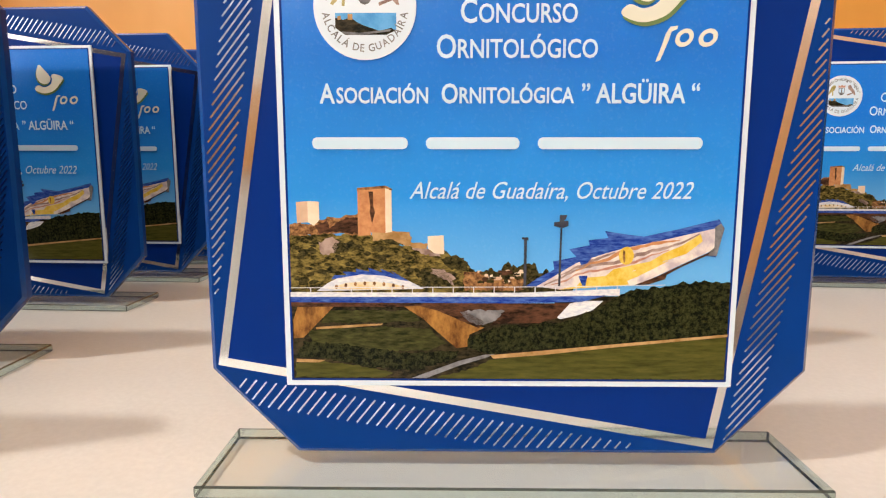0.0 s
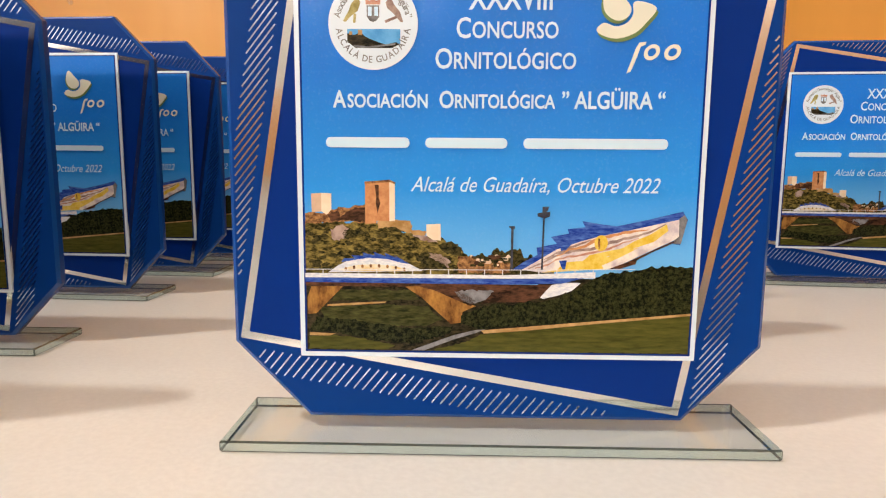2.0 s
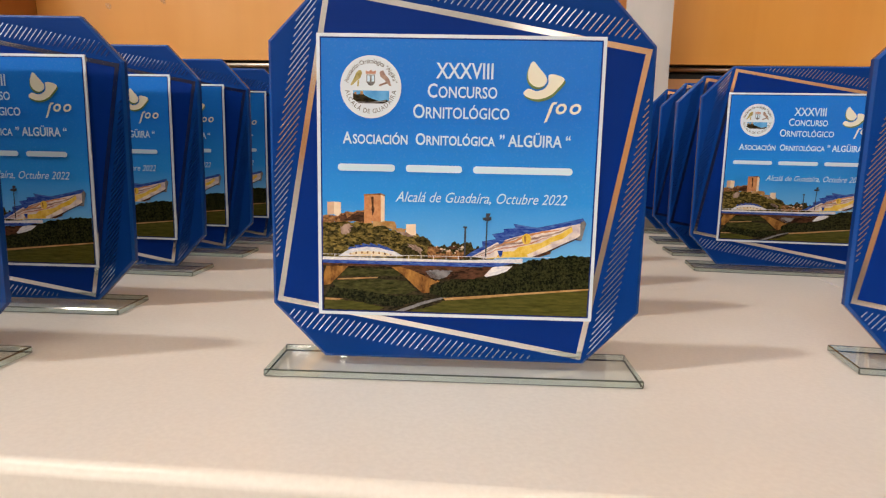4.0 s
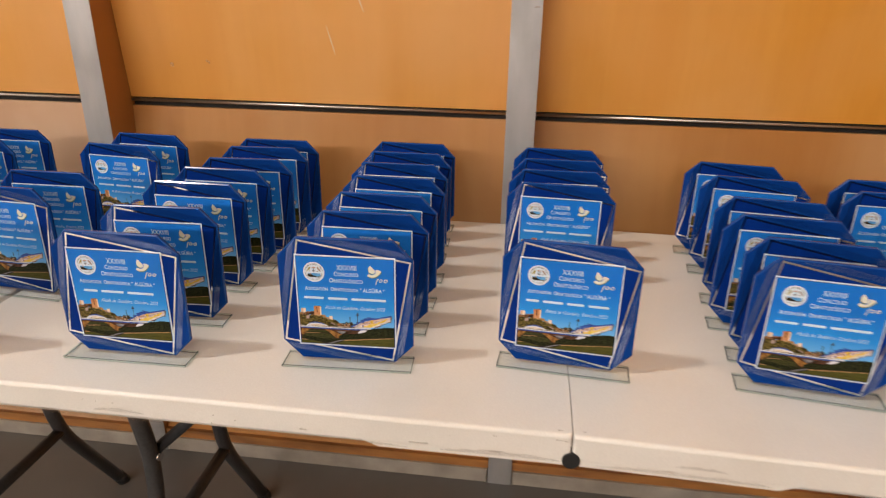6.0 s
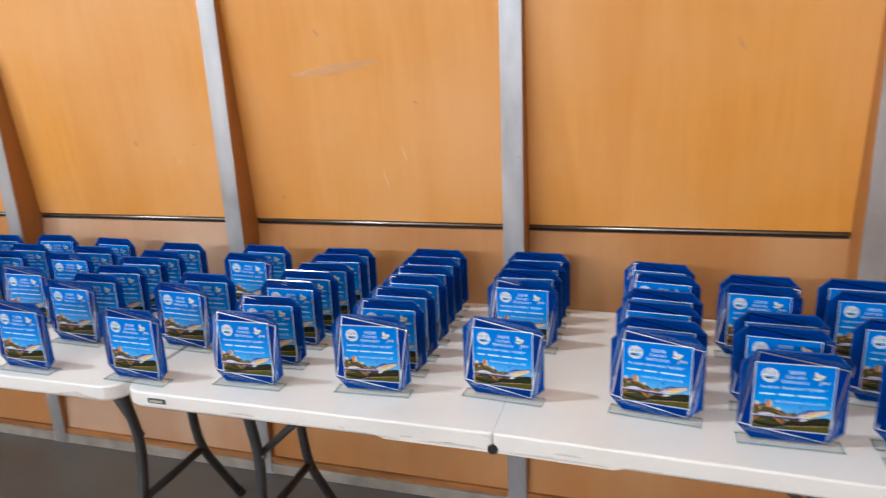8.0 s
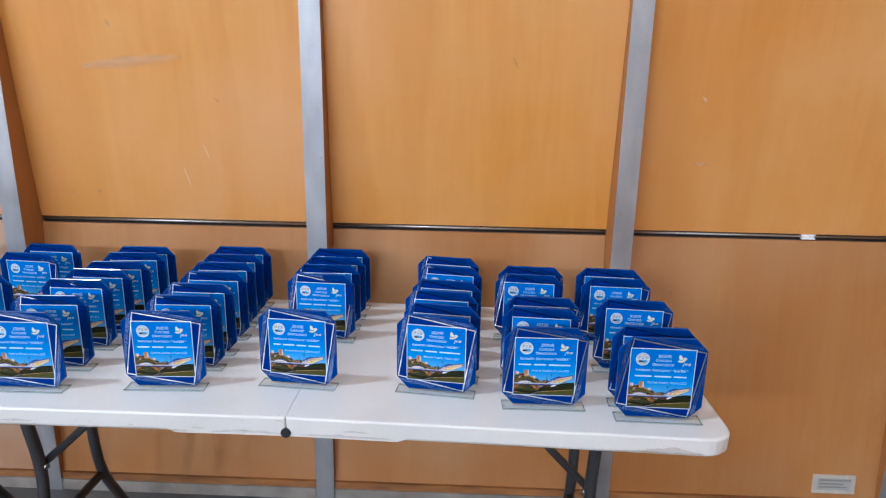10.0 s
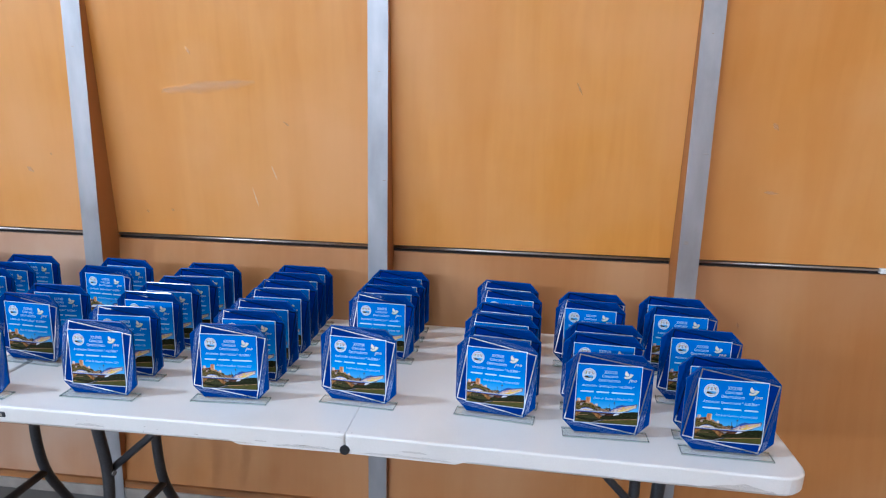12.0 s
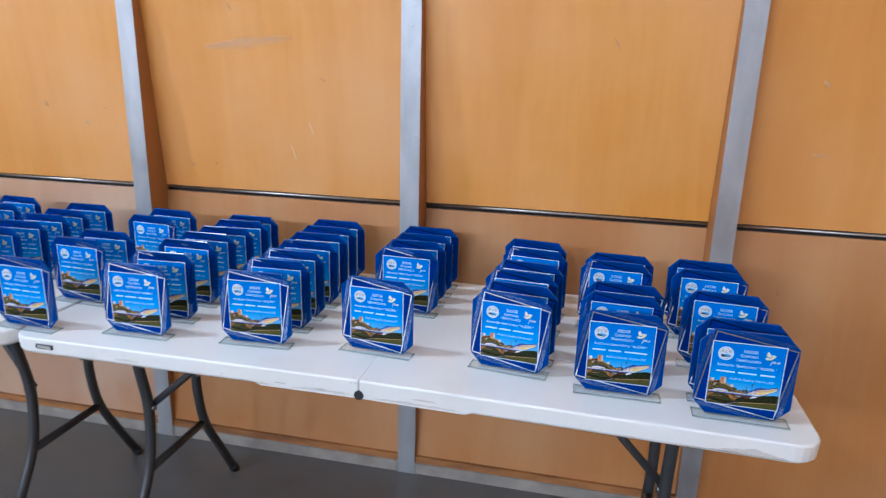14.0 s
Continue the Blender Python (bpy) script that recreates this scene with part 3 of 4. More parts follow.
def leg_frame(parent, x, towards):
    """A wishbone leg set: two bent tubes, a crossbar and a folding stay."""
    z = TABLE_Z - 0.02
    mid = 0.304
    half = [(x, 0.160, z), (x, 0.140, 0.62), (x, 0.108, 0.46), (x, 0.131, 0.29), (x, 0.300, 0.0)]
    for s in (-1, 1):
        pts = [(px, mid + s * py, pz) for px, py, pz in half]
        leg = part("leg", tube(bmesh.new(), smooth_path(pts), 0.0145, 12), M_LEG, parent)
        end = pts[-1]
        part("foot_cap", tube(bmesh.new(), [(end[0], end[1], 0.0), (end[0], end[1] - s * 0.016, 0.03)], 0.0158, 12), M_BLACK, leg)
        part("rivet", tube(bmesh.new(), [(x + towards * 0.012, pts[2][1] - 0.004, 0.47), (x + towards * 0.019, pts[2][1] - 0.006, 0.47)], 0.0072, 10), M_CHROME, leg)
    part("crossbar", tube(bmesh.new(), [(x, mid - 0.131, 0.285), (x, mid + 0.131, 0.285)], 0.0125, 10), M_LEG, parent)
    part("hinge_bar", tube(bmesh.new(), [(x, 0.05, z - 0.034), (x, 0.61, z - 0.034)], 0.0125, 10), M_LEG, parent)
    part("stay", tube(bmesh.new(), [(x, mid - 0.10, 0.47), (x + towards * 0.255, mid - 0.02, z - 0.020)], 0.0100, 10), M_LEG, parent)
    part("stay_bracket", tube(bmesh.new(), [(x + towards * 0.255, mid - 0.10, z - 0.030), (x + towards * 0.255, mid + 0.14, z - 0.030)], 0.0085, 10), M_LEG, parent)
    part("stay_bolt", tube(bmesh.new(), [(x + towards * 0.235, mid - 0.055, z - 0.03), (x + towards * 0.235, mid + 0.01, z - 0.03)], 0.005, 8), M_CHROME, parent)


def folding_table(m, label, bend, plate, leg_at):
    """Two moulded halves that meet at a hinge seam at x = 0; the right half may stand a little skew."""
    table = empty("folding_table", m, label, "folding table", "folding tables along the wall")
    half, depth = 0.915, 0.738
    left = part("tabletop_half", slab(bmesh.new(), -half - 0.006, -0.0007, 0, depth, TABLE_Z - TABLE_T, TABLE_Z, True, False), M_PLASTIC, table)
    right = part("tabletop_half", slab(bmesh.new(), 0.0007, half + 0.019, 0, depth, TABLE_Z - TABLE_T, TABLE_Z, False, True), M_PLASTIC, table)
    for side in (left, right):
        s = -1 if side == left else 1
        inner = side
        leg_frame(inner, s * leg_at, -s)
        a, b = sorted((s * 0.0012, s * 0.265))
        bm = box_bm(a, b, 0.0013, 0.026, TABLE_Z - TABLE_T - 0.0042, TABLE_Z - TABLE_T + 0.006)
        for v in bm.verts:
            if abs(v.co.x) > 0.2 and v.co.z < TABLE_Z - TABLE_T:
                v.co.x -= s * 0.026
        bmesh.ops.bevel(bm, geom=list(bm.edges), offset=0.0010, segments=1, affect="EDGES")
        part("rim_lip", bm, M_PLASTIC, inner)
        part("side_rail", tube(bmesh.new(), [(s * 0.05, 0.07, TABLE_Z - 0.030), (s * 0.86, 0.07, TABLE_Z - 0.030)], 0.011, 8), M_LEG, inner)
        part("side_rail", tube(bmesh.new(), [(s * 0.05, 0.67, TABLE_Z - 0.030), (s * 0.86, 0.67, TABLE_Z - 0.030)], 0.011, 8), M_LEG, inner)
    for ob in (right, *right.children_recursive):
        for v in ob.data.vertices:
            v.co.y += math.tan(radians(bend)) * v.co.x
    for k in range(9):
        x, z = random.uniform(-0.85, -0.02), random.uniform(TABLE_Z - 0.036, TABLE_Z - 0.010)
        w, h = random.uniform(0.0006, 0.0018), random.uniform(0.0004, 0.0008)
        part("scuff", box_bm(x, x + w, -0.0004, 0.001, z, z + h), M_SCUFF, left)
    for x, z, w in ((-0.20, 0.708, 0.025), (-0.10, 0.706, 0.014), (-0.020, 0.732, 0.008), (-0.34, 0.711, 0.01), (-0.010, 0.731, 0.004)):
        part("scratch", box_bm(x, x + w, -0.0003, 0.002, z, z + 0.0006), M_SCUFF, left)
    for x, y, w, d in ((-0.018, 0.008, 0.006, 0.0012), (0.012, 0.009, 0.004, 0.0010)):
        part("scratch", box_bm(x, x + w, y, y + d, TABLE_Z - 0.001, TABLE_Z + 0.0002), M_SCUFF, left)
    for side, x, w, z, h in ((left, -0.82, 0.30, 0.7000, 0.0065), (left, -0.44, 0.24, 0.7005, 0.0050), (left, -0.16, 0.15, 0.7015, 0.0080), (left, -0.62, 0.07, 0.7110, 0.0060),
                             (right, 0.03, 0.20, 0.7005, 0.0070), (right, 0.33, 0.26, 0.7000, 0.0055), (right, 0.66, 0.18, 0.7010, 0.0075), (right, 0.12, 0.06, 0.7130, 0.0050), (right, 0.74, 0.13, 0.7040, 0.0160)):
        bm = bmesh.new()
        n = 14
        skew = math.tan(radians(bend)) if side == right else 0.0
        ends = [(x + w * k / n, math.sin(math.pi * k / n) ** 0.5 * (0.75 + 0.5 * noise.noise((k * 0.9, x * 5, z)))) for k in range(n + 1)]
        up = [bm.verts.new((q, -0.0006 + skew * q, z + h * max(e, 0.08))) for q, e in ends]
        low = [bm.verts.new((q, -0.0006 + skew * q, z - 0.0004)) for q, e in ends]
        for k in range(n):
            bm.faces.new((low[k], low[k + 1], up[k + 1], up[k]))
        part("stain", bm, M_STAIN, side, "faint brownish dirt on the rim")
    bm = bmesh.new()
    tube(bm, [(0, -0.002, TABLE_Z - 0.036), (0, 0.03, TABLE_Z - 0.036)], 0.0110, 16)
    part("hinge_knob", bm, M_BLACK, table, "round black hinge end")
    if plate:
        bm = box_bm(-half + 0.075, -half + 0.125, -0.002, 0.003, TABLE_Z - 0.026, TABLE_Z - 0.013, bevel=0.002)
        pl = part("maker_plate", bm, M_LABEL, left, "small grey maker's plate with worn pale lettering")
        for k in range(8):
            x = -half + 0.082 + 0.0047 * k
            part("lettering_bar", box_bm(x, x + 0.0034, -0.0030, -0.0015, TABLE_Z - 0.0225, TABLE_Z - 0.0165), M_RIM, pl)
    return table


folding_table(pose(0.336, 0.172, 0), "white moulded plastic folding table with dark grey tube legs", -2.0, True, 0.690)
folding_table(pose(-1.530, 0.174, 0), "white moulded plastic folding table standing end to end with the other", 0.0, False, 0.783)


# ---- the award plaques ----
HALF, H0, H1, CX, CZ = 0.0915, 0.004, 0.186, 0.026, 0.027
OCT = [(-HALF + CX, H0), (HALF - CX, H0), (HALF, H0 + CZ), (HALF, H1 - CZ), (HALF - CX, H1), (-HALF + CX, H1), (-HALF, H1 - CZ), (-HALF, H0 + CZ)]
QUAD = [(-HALF + CX, H1), (HALF, H1 - CZ), (HALF - CX, H0), (-HALF, H0 + CZ)]
PIC, PIC_Z = 0.1358, 0.0267
PLATE_T = 0.006


def inset(poly, d):
    """The same convex outline, drawn in by d."""
    n, out = len(poly), []
    cen = Vector((sum(p[0] for p in poly) / n, sum(p[1] for p in poly) / n))
    lines = []
    for i in range(n):
        a, b = Vector(poly[i]), Vector(poly[(i + 1) % n])
        nrm = Vector((-(b - a).y, (b - a).x)).normalized()
        if nrm.dot(cen - a) < 0:
            nrm = -nrm
        lines.append((a + nrm * d, (b - a).normalized()))
    for i in range(n):
        (p, r), (q, s) = lines[i - 1], lines[i]
        k = (q - p).cross(s) / r.cross(s)
        out.append(tuple(p + r * k))
    return out


def clip_line(p, d, t0, t1, poly):
    """The stretch of p + t d, t0..t1, that lies inside a convex outline."""
    n = len(poly)
    cen = Vector((sum(q[0] for q in poly) / n, sum(q[1] for q in poly) / n))
    for i in range(n):
        a, b = Vector(poly[i]), Vector(poly[(i + 1) % n])
        nrm = Vector((-(b - a).y, (b - a).x))
        if nrm.dot(cen - a) < 0:
            nrm = -nrm
        num, den = nrm.dot(a - p), nrm.dot(d)
        if abs(den) < 1e-12:
            if num > 0:
                return None
            continue
        t = num / den
        if den > 0:
            t0 = max(t0, t)
        else:
            t1 = min(t1, t)
    return (t0, t1) if t1 > t0 else None


def flat(bm, pts, y):
    return bm.faces.new([bm.verts.new((x, y, z)) for x, z in pts])


def stroke(bm, a, b, w, y):
    a, b = Vector(a), Vector(b)
    n = (b - a).normalized()
    n = Vector((-n.y, n.x)) * w / 2
    flat(bm, [tuple(a - n), tuple(b - n), tuple(b + n), tuple(a + n)], y)


def frame_strips(bm, poly, w, y):
    inner = inset(poly, w)
    n = len(poly)
    for i in range(n):
        j = (i + 1) % n
        flat(bm, [poly[i], poly[j], inner[j], inner[i]], y)
    return bm


def glass_plate_mesh():
    """Octagonal plate: printed front face, clear bevel ring, glass edge, printed back."""
    bm = bmesh.new()
    outer, inner = OCT, inset(OCT, 0.0015)
    r0 = [bm.verts.new((x, 0.0, z)) for x, z in inner]
    r1 = [bm.verts.new((x, 0.0015, z)) for x, z in outer]
    r2 = [bm.verts.new((x, PLATE_T - 0.0008, z)) for x, z in outer]
    r3 = [bm.verts.new((x, PLATE_T, z)) for x, z in inset(OCT, 0.0008)]
    bm.faces.new(r0).material_index = 0
    for r, s, mi in ((r0, r1, 1), (r1, r2, 2), (r2, r3, 1)):
        for k in range(8):
            bm.faces.new((r[k], r[(k + 1) % 8], s[(k + 1) % 8], s[k])).material_index = mi
    bm.faces.new(r3[::-1]).material_index = 3
    return bm


def hatching_mesh():
    bm = bmesh.new()
    d0 = Vector((math.cos(radians(51)), math.sin(radians(51))))
    cen = Vector((0.0, (H0 + H1) / 2))
    limit = inset(OCT, 0.0022)
    for i in range(4):
        a, b = Vector(QUAD[i]), Vector(QUAD[(i + 1) % 4])
        e = (b - a).normalized()
        n = Vector((-e.y, e.x))
        if n.dot(cen - a) > 0:
            n = -n
        d = d0 if d0.dot(n) > 0 else -d0
        reach = d.dot(n)
        step = 0.0031 if abs(e.x) > 0.5 else 0.0036
        k = 0.002
        while k < (b - a).length - 0.002:
            p = a + e * k
            hit = clip_line(p, d, 0.0008 / reach, 0.0090 / reach, limit)
            if hit and hit[1] - hit[0] > 0.002:
                stroke(bm, p + d * hit[0], p + d * hit[1], 0.00052, -0.00012)
            k += step
    return bm


def uv(u, v):
    return ((u - 0.5) * PIC, PIC_Z + v * PIC)


PRINT_Y = -0.0013


def printed(name, shapes, mat, level, parent, label=""):
    """Flat printed shapes on the photo, in fractions of its side, at one of the ink levels."""
    bm = bmesh.new()
    for s in shapes:
        flat(bm, [uv(*p) for p in s], PRINT_Y - 0.00004 * level)
    return part(name, bm, mat, parent, label)


def rect(u0, u1, v0, v1):
    return [(u0, v0), (u1, v0), (u1, v1), (u0, v1)]


def worn(shape, amp=0.006):
    """The same outline with uneven natural edges."""
    out = []
    for (a, b), (c, d) in zip(shape, shape[1:] + shape[:1]):
        n = max(1, int(math.hypot(c - a, d - b) / 0.006))
        for k in range(n):
            u, v = a + (c - a) * k / n, b + (d - b) * k / n
            w = amp * noise.noise((u * 130, v * 130, 0.7)) + 0.6 * amp * noise.noise((u * 300, v * 300, 4.1))
            out.append((max(0.018, min(0.982, u + w)), max(0.018, v + 0.8 * amp * noise.noise((u * 150, v * 150, 9.3)))))
    return out


def disc(u, v, r, n=40, sq=1.0):
    return [(u + r * math.cos(2 * math.pi * k / n), v + r * sq * math.sin(2 * math.pi * k / n)) for k in range(n)]


def ragged(top, u0, u1, bottom, n=60, rough=0.008, seed=0.0):
    """A strip from bottom (a function or a number) up to an uneven top line."""
    line = [u0 + (u1 - u0) * k / n for k in range(n + 1)]
    up = [(u, top(u) + rough * noise.noise((u * 45, seed, 0.3)) + 0.5 * rough * noise.noise((u * 120, seed, 2.3))) for u in line]
    low = [(u, bottom(u) if callable(bottom) else bottom) for u in (line if callable(bottom) else (u0, u1))]
    return up + low[::-1]


def along(*knots):
    us, vs = [k[0] for k in knots], [k[1] for k in knots]
    return lambda u: float(np.interp(u, us, vs))


def glyphs(body, shear, thick):
    """The outline of a line of text as vertices and faces, on its baseline, at size 1."""
    cu = bpy.data.curves.new("lettering_draft", "FONT")
    cu.body, cu.shear, cu.offset, cu.resolution_u = body, shear, thick, 3
    tmp = new("lettering_draft", cu)
    me = bpy.data.meshes.new_from_object(tmp.evaluated_get(bpy.context.evaluated_depsgraph_get()))
    bpy.data.objects.remove(tmp)
    bpy.data.curves.remove(cu)
    verts, faces = [tuple(v.co[:2]) for v in me.vertices], [tuple(p.vertices) for p in me.polygons]
    bpy.data.meshes.remove(me)
    return verts, faces


def text_mesh(name, runs, cap, u, v, width, mat, parent, level=14, shear=0.0, thick=0.0):
    """Lettering in runs of (text, scale), set one after another; cap is the height of a capital, v its middle."""
    verts, faces, x = [], [], 0.0
    for body, scale in runs:
        vs, fs = glyphs(body, shear, thick)
        lead = 0.28 * (len(body) - len(body.lstrip())) * scale
        lo = min(p[0] for p in vs)
        base = len(verts)
        verts += [(x + lead + (p[0] - lo) * scale, p[1] * scale) for p in vs]
        faces += [tuple(base + k for k in f) for f in fs]
        x += lead + (max(p[0] for p in vs) - lo) * scale + 0.07
    cap_size = max(p[1] for p in glyphs("H", 0.0, thick)[0])
    span = max(p[0] for p in verts) - min(p[0] for p in verts)
    kx, kz = width * PIC / span, cap * PIC / cap_size
    mid = (max(p[0] for p in verts) + min(p[0] for p in verts)) / 2
    x0, z0 = uv(u, v - cap / 2)
    me = bpy.data.meshes.new(name)
    me.from_pydata([(x0 + (a - mid) * kx, PRINT_Y - 0.00004 * level, z0 + b * kz) for a, b in verts], [], faces)
    me.materials.append(mat)
    ob = new(name, me)
    ob.parent = parent
    return ob


def split_words(ob, gaps):
    """Parts a line of lettering at its widest gaps into one mesh for each word."""
    xs = sorted((min(ob.data.vertices[v].co.x for v in p.vertices), max(ob.data.vertices[v].co.x for v in p.vertices)) for p in ob.data.polygons)
    reach, holes = xs[0][1], []
    for a, b in xs[1:]:
        if a > reach:
            holes.append((a - reach, (a + reach) / 2))
        reach = max(reach, b)
    cuts = sorted(h[1] for h in sorted(holes)[-gaps:])
    for k in range(len(cuts) + 1):
        lo, hi = (cuts[k - 1] if k else -9), (cuts[k] if k < len(cuts) else 9)
        keep = [p for p in ob.data.polygons if lo < ob.data.vertices[p.vertices[0]].co.x < hi]
        used = sorted({v for p in keep for v in p.vertices})
        at = {v: n for n, v in enumerate(used)}
        me = bpy.data.meshes.new("club_word")
        me.from_pydata([tuple(ob.data.vertices[v].co) for v in used], [], [tuple(at[v] for v in p.vertices) for p in keep])
        me.materials.append(ob.data.materials[0])
        new("club_word", me).parent = ob.parent
    bpy.data.objects.remove(ob)


def arc_text(name, body, cu, cv, r, cap, a0, a1, inward, mat, parent, level=14):
    """Lettering round a badge from angle a0 to a1; inward letters stand with their heads to the centre."""
    cap_size = max(p[1] for p in glyphs("H", 0.0, 0.0)[0])
    letters, x = [], 0.0
    for ch in body:
        if ch == " ":
            x += 0.32
            continue
        vs, fs = glyphs(ch, 0.0, 0.01)
        lo, hi = min(p[0] for p in vs), max(p[0] for p in vs)
        letters.append((x + (hi - lo) / 2, [(p[0] - (lo + hi) / 2, p[1]) for p in vs], fs))
        x += hi - lo + 0.10
    k = cap / cap_size
    verts, faces = [], []
    for mid, vs, fs in letters:
        a = radians(a0 + (a1 - a0) * mid / (x - 0.10))
        out, run = Vector((math.cos(a), math.sin(a))), Vector((-math.sin(a), math.cos(a))) * (1 if inward else -1)
        base = len(verts)
        for px, pz in vs:
            q = Vector((cu, cv)) + out * (r - pz * k if inward else r + pz * k) + run * px * k * 0.9
            qx, qz = uv(q.x, q.y)
            verts.append((qx, PRINT_Y - 0.00004 * level, qz))
        faces += [tuple(base + m for m in f) for f in fs]
    me = bpy.data.meshes.new(name)
    me.from_pydata(verts, [], faces)
    me.materials.append(mat)
    ob = new(name, me)
    ob.parent = parent
    return ob


def name_bars(words):
    """The winner's name as plain bars of script height, one mesh for each word."""
    out = []
    u = 0.489 - (sum(words) + 0.038 * (len(words) - 1)) / 2
    for w in words:
        bm = bmesh.new()
        pts = []
        for cu_, a0 in ((u + w - 0.010, -90), (u + 0.010, 90)):
            pts += [(cu_ + 0.010 * math.cos(radians(a0 + 36 * k)), 0.541 + 0.0125 * math.sin(radians(a0 + 36 * k))) for k in range(6)]
        flat(bm, [uv(*p) for p in pts], PRINT_Y - 0.00004 * 14)
        out.append(mesh_of(bm, "name_bar", M_PRINTW))
        u += w + 0.038
    return out


def award_plaque():
    root = empty("award_plaque", pose(0, 0, -5), "octagonal blue glass award plaque on a clear glass foot", "trophy", "award plaques on the tables")
    bm = box_bm(-0.0905, 0.0905, -0.0215, 0.0185, 0.0002, 0.004)
    bmesh.ops.bevel(bm, geom=list(bm.edges), offset=0.0006, segments=1, affect="EDGES")
    for f in bm.faces:
        f.material_index = 0 if abs(f.normal.z) > 0.9 else 1 if max(abs(f.normal.x), abs(f.normal.y)) > 0.9 else 2
    part("glass_foot", bm, (M_GLASS, M_EDGE, M_ARRIS), root, "clear glass foot with greenish edges")
    plate = part("glass_plate", glass_plate_mesh(), (M_BLUE, M_BEVEL, M_PEDGE, M_BLUEBACK), root, "blue printed glass with polished clear edges")
    bm = bmesh.new()
    flat(bm, inset(QUAD, 0.0035), -0.00006)
    part("inner_field", bm, M_NAVY, plate, "deeper blue field")
    part("silver_frame", frame_strips(bmesh.new(), inset(QUAD, 0.0020), 0.0027, -0.00016), M_SILVER, plate, "tilted silver foil frame")
    tagged(part("hatching", hatching_mesh(), M_HATCH, plate, "fine silver hatching lines"), kind="stuff")

    panel = part("photo_panel", box_bm(-PIC / 2, PIC / 2, -0.0012, -0.0002, PIC_Z, PIC_Z + PIC), M_BORDER, root, "square printed photo with a white border")
    printed("keyline", [rect(0.012, 0.988, 0.012, 0.988)], M_NAVY, 0, panel)
    printed("sky", [rect(0.017, 0.983, 0.017, 0.983)], M_SKY, 1, panel, "blue sky fading paler to the horizon")
    # the printed landscape: castle hill, village, dragon bridge, hedge and lawn
    hill = along((0.017, 0.345), (0.10, 0.352), (0.20, 0.340), (0.28, 0.322), (0.36, 0.300), (0.41, 0.272), (0.44, 0.25), (0.46, 0.225))
    printed("far_wood", [ragged(along((0.36, 0.285), (0.40, 0.285), (0.44, 0.262), (0.48, 0.262), (0.51, 0.272), (0.58, 0.262), (0.64, 0.23)), 0.36, 0.64, 0.2, 70, 0.024, 3.1)], M_BUSH, 2, panel)
    printed("hillside", [ragged(hill, 0.017, 0.46, 0.18, 90, 0.012, 1.7)], M_SCRUB, 3, panel, "sunlit scrub hillside")
    bushes = [worn(disc(random.uniform(0.03, 0.42), random.uniform(0.225, 0.335), random.uniform(0.004, 0.013), 9, 0.55), 0.004) for _ in range(75)]
    tagged(printed("scrub", [b for b in bushes if b[2][1] < hill(b[0][0]) - 0.012], M_BUSH, 4, panel), kind="stuff")
    printed("rock_shade", [worn(q) for q in ([(0.304, 0.269), (0.333, 0.272), (0.362, 0.262), (0.375, 0.233), (0.308, 0.23)], [(0.116, 0.326), (0.157, 0.328), (0.166, 0.318), (0.124, 0.301), (0.111, 0.309)], [(0.212, 0.335), (0.253, 0.336), (0.266, 0.319), (0.233, 0.323)], [(0.349, 0.291), (0.383, 0.299), (0.408, 0.283), (0.406, 0.262), (0.366, 0.27)],)], M_BUSH, 5, panel)
    for stone in ([(0.329, 0.272), (0.358, 0.266), (0.376, 0.249), (0.376, 0.233), (0.349, 0.249), (0.329, 0.257)], [(0.08, 0.325), (0.103, 0.336), (0.124, 0.33), (0.12, 0.305), (0.09, 0.3)], [(0.283, 0.319), (0.325, 0.311), (0.349, 0.295), (0.325, 0.299), (0.283, 0.311)]):
        printed("sunlit_rock", [worn(stone, 0.009)], M_TAUPE, 5, panel)
    printed("rampart", [worn(q) for q in ([(0.016, 0.366), (0.034, 0.369), (0.04, 0.371), (0.072, 0.363), (0.074, 0.371), (0.103, 0.382), (0.124, 0.38), (0.145, 0.387), (0.168, 0.389), (0.168, 0.343), (0.116, 0.347), (0.074, 0.344), (0.016, 0.339)],)], M_RAMPART, 5, panel)
    printed("rampart_shade", [worn(q) for q in ([(0.074, 0.363), (0.103, 0.376), (0.107, 0.359), (0.141, 0.382), (0.168, 0.381), (0.168, 0.346), (0.124, 0.351), (0.082, 0.348)],)], M_SOFFIT, 6, panel)
    printed("sunlit_wall", [worn(q) for q in ([(0.197, 0.349), (0.241, 0.352), (0.283, 0.348), (0.283, 0.328), (0.32, 0.324), (0.32, 0.309), (0.274, 0.319), (0.241, 0.336), (0.199, 0.331)],)], M_SAND, 6, panel)
    printed("pale_tower", [[(0.059, 0.417), (0.084, 0.416), (0.084, 0.376), (0.072, 0.363), (0.059, 0.371)]], M_PALE, 6, panel)
    printed("tower_shade", [[(0.034, 0.415), (0.059, 0.417), (0.059, 0.371), (0.035, 0.369)]], M_PALESHADE, 6, panel)
    printed("small_tower", [[(0.32, 0.341), (0.355, 0.343), (0.356, 0.301), (0.335, 0.303), (0.32, 0.314)]], M_PALE, 6, panel)
    printed("castle_keep", [[(0.168, 0.446), (0.228, 0.45), (0.228, 0.348), (0.196, 0.349), (0.196, 0.343), (0.168, 0.341)]], M_STONE, 7, panel)
    printed("castle_side", [[(0.228, 0.45), (0.242, 0.443), (0.242, 0.35), (0.228, 0.348)]], M_PALE, 7, panel)
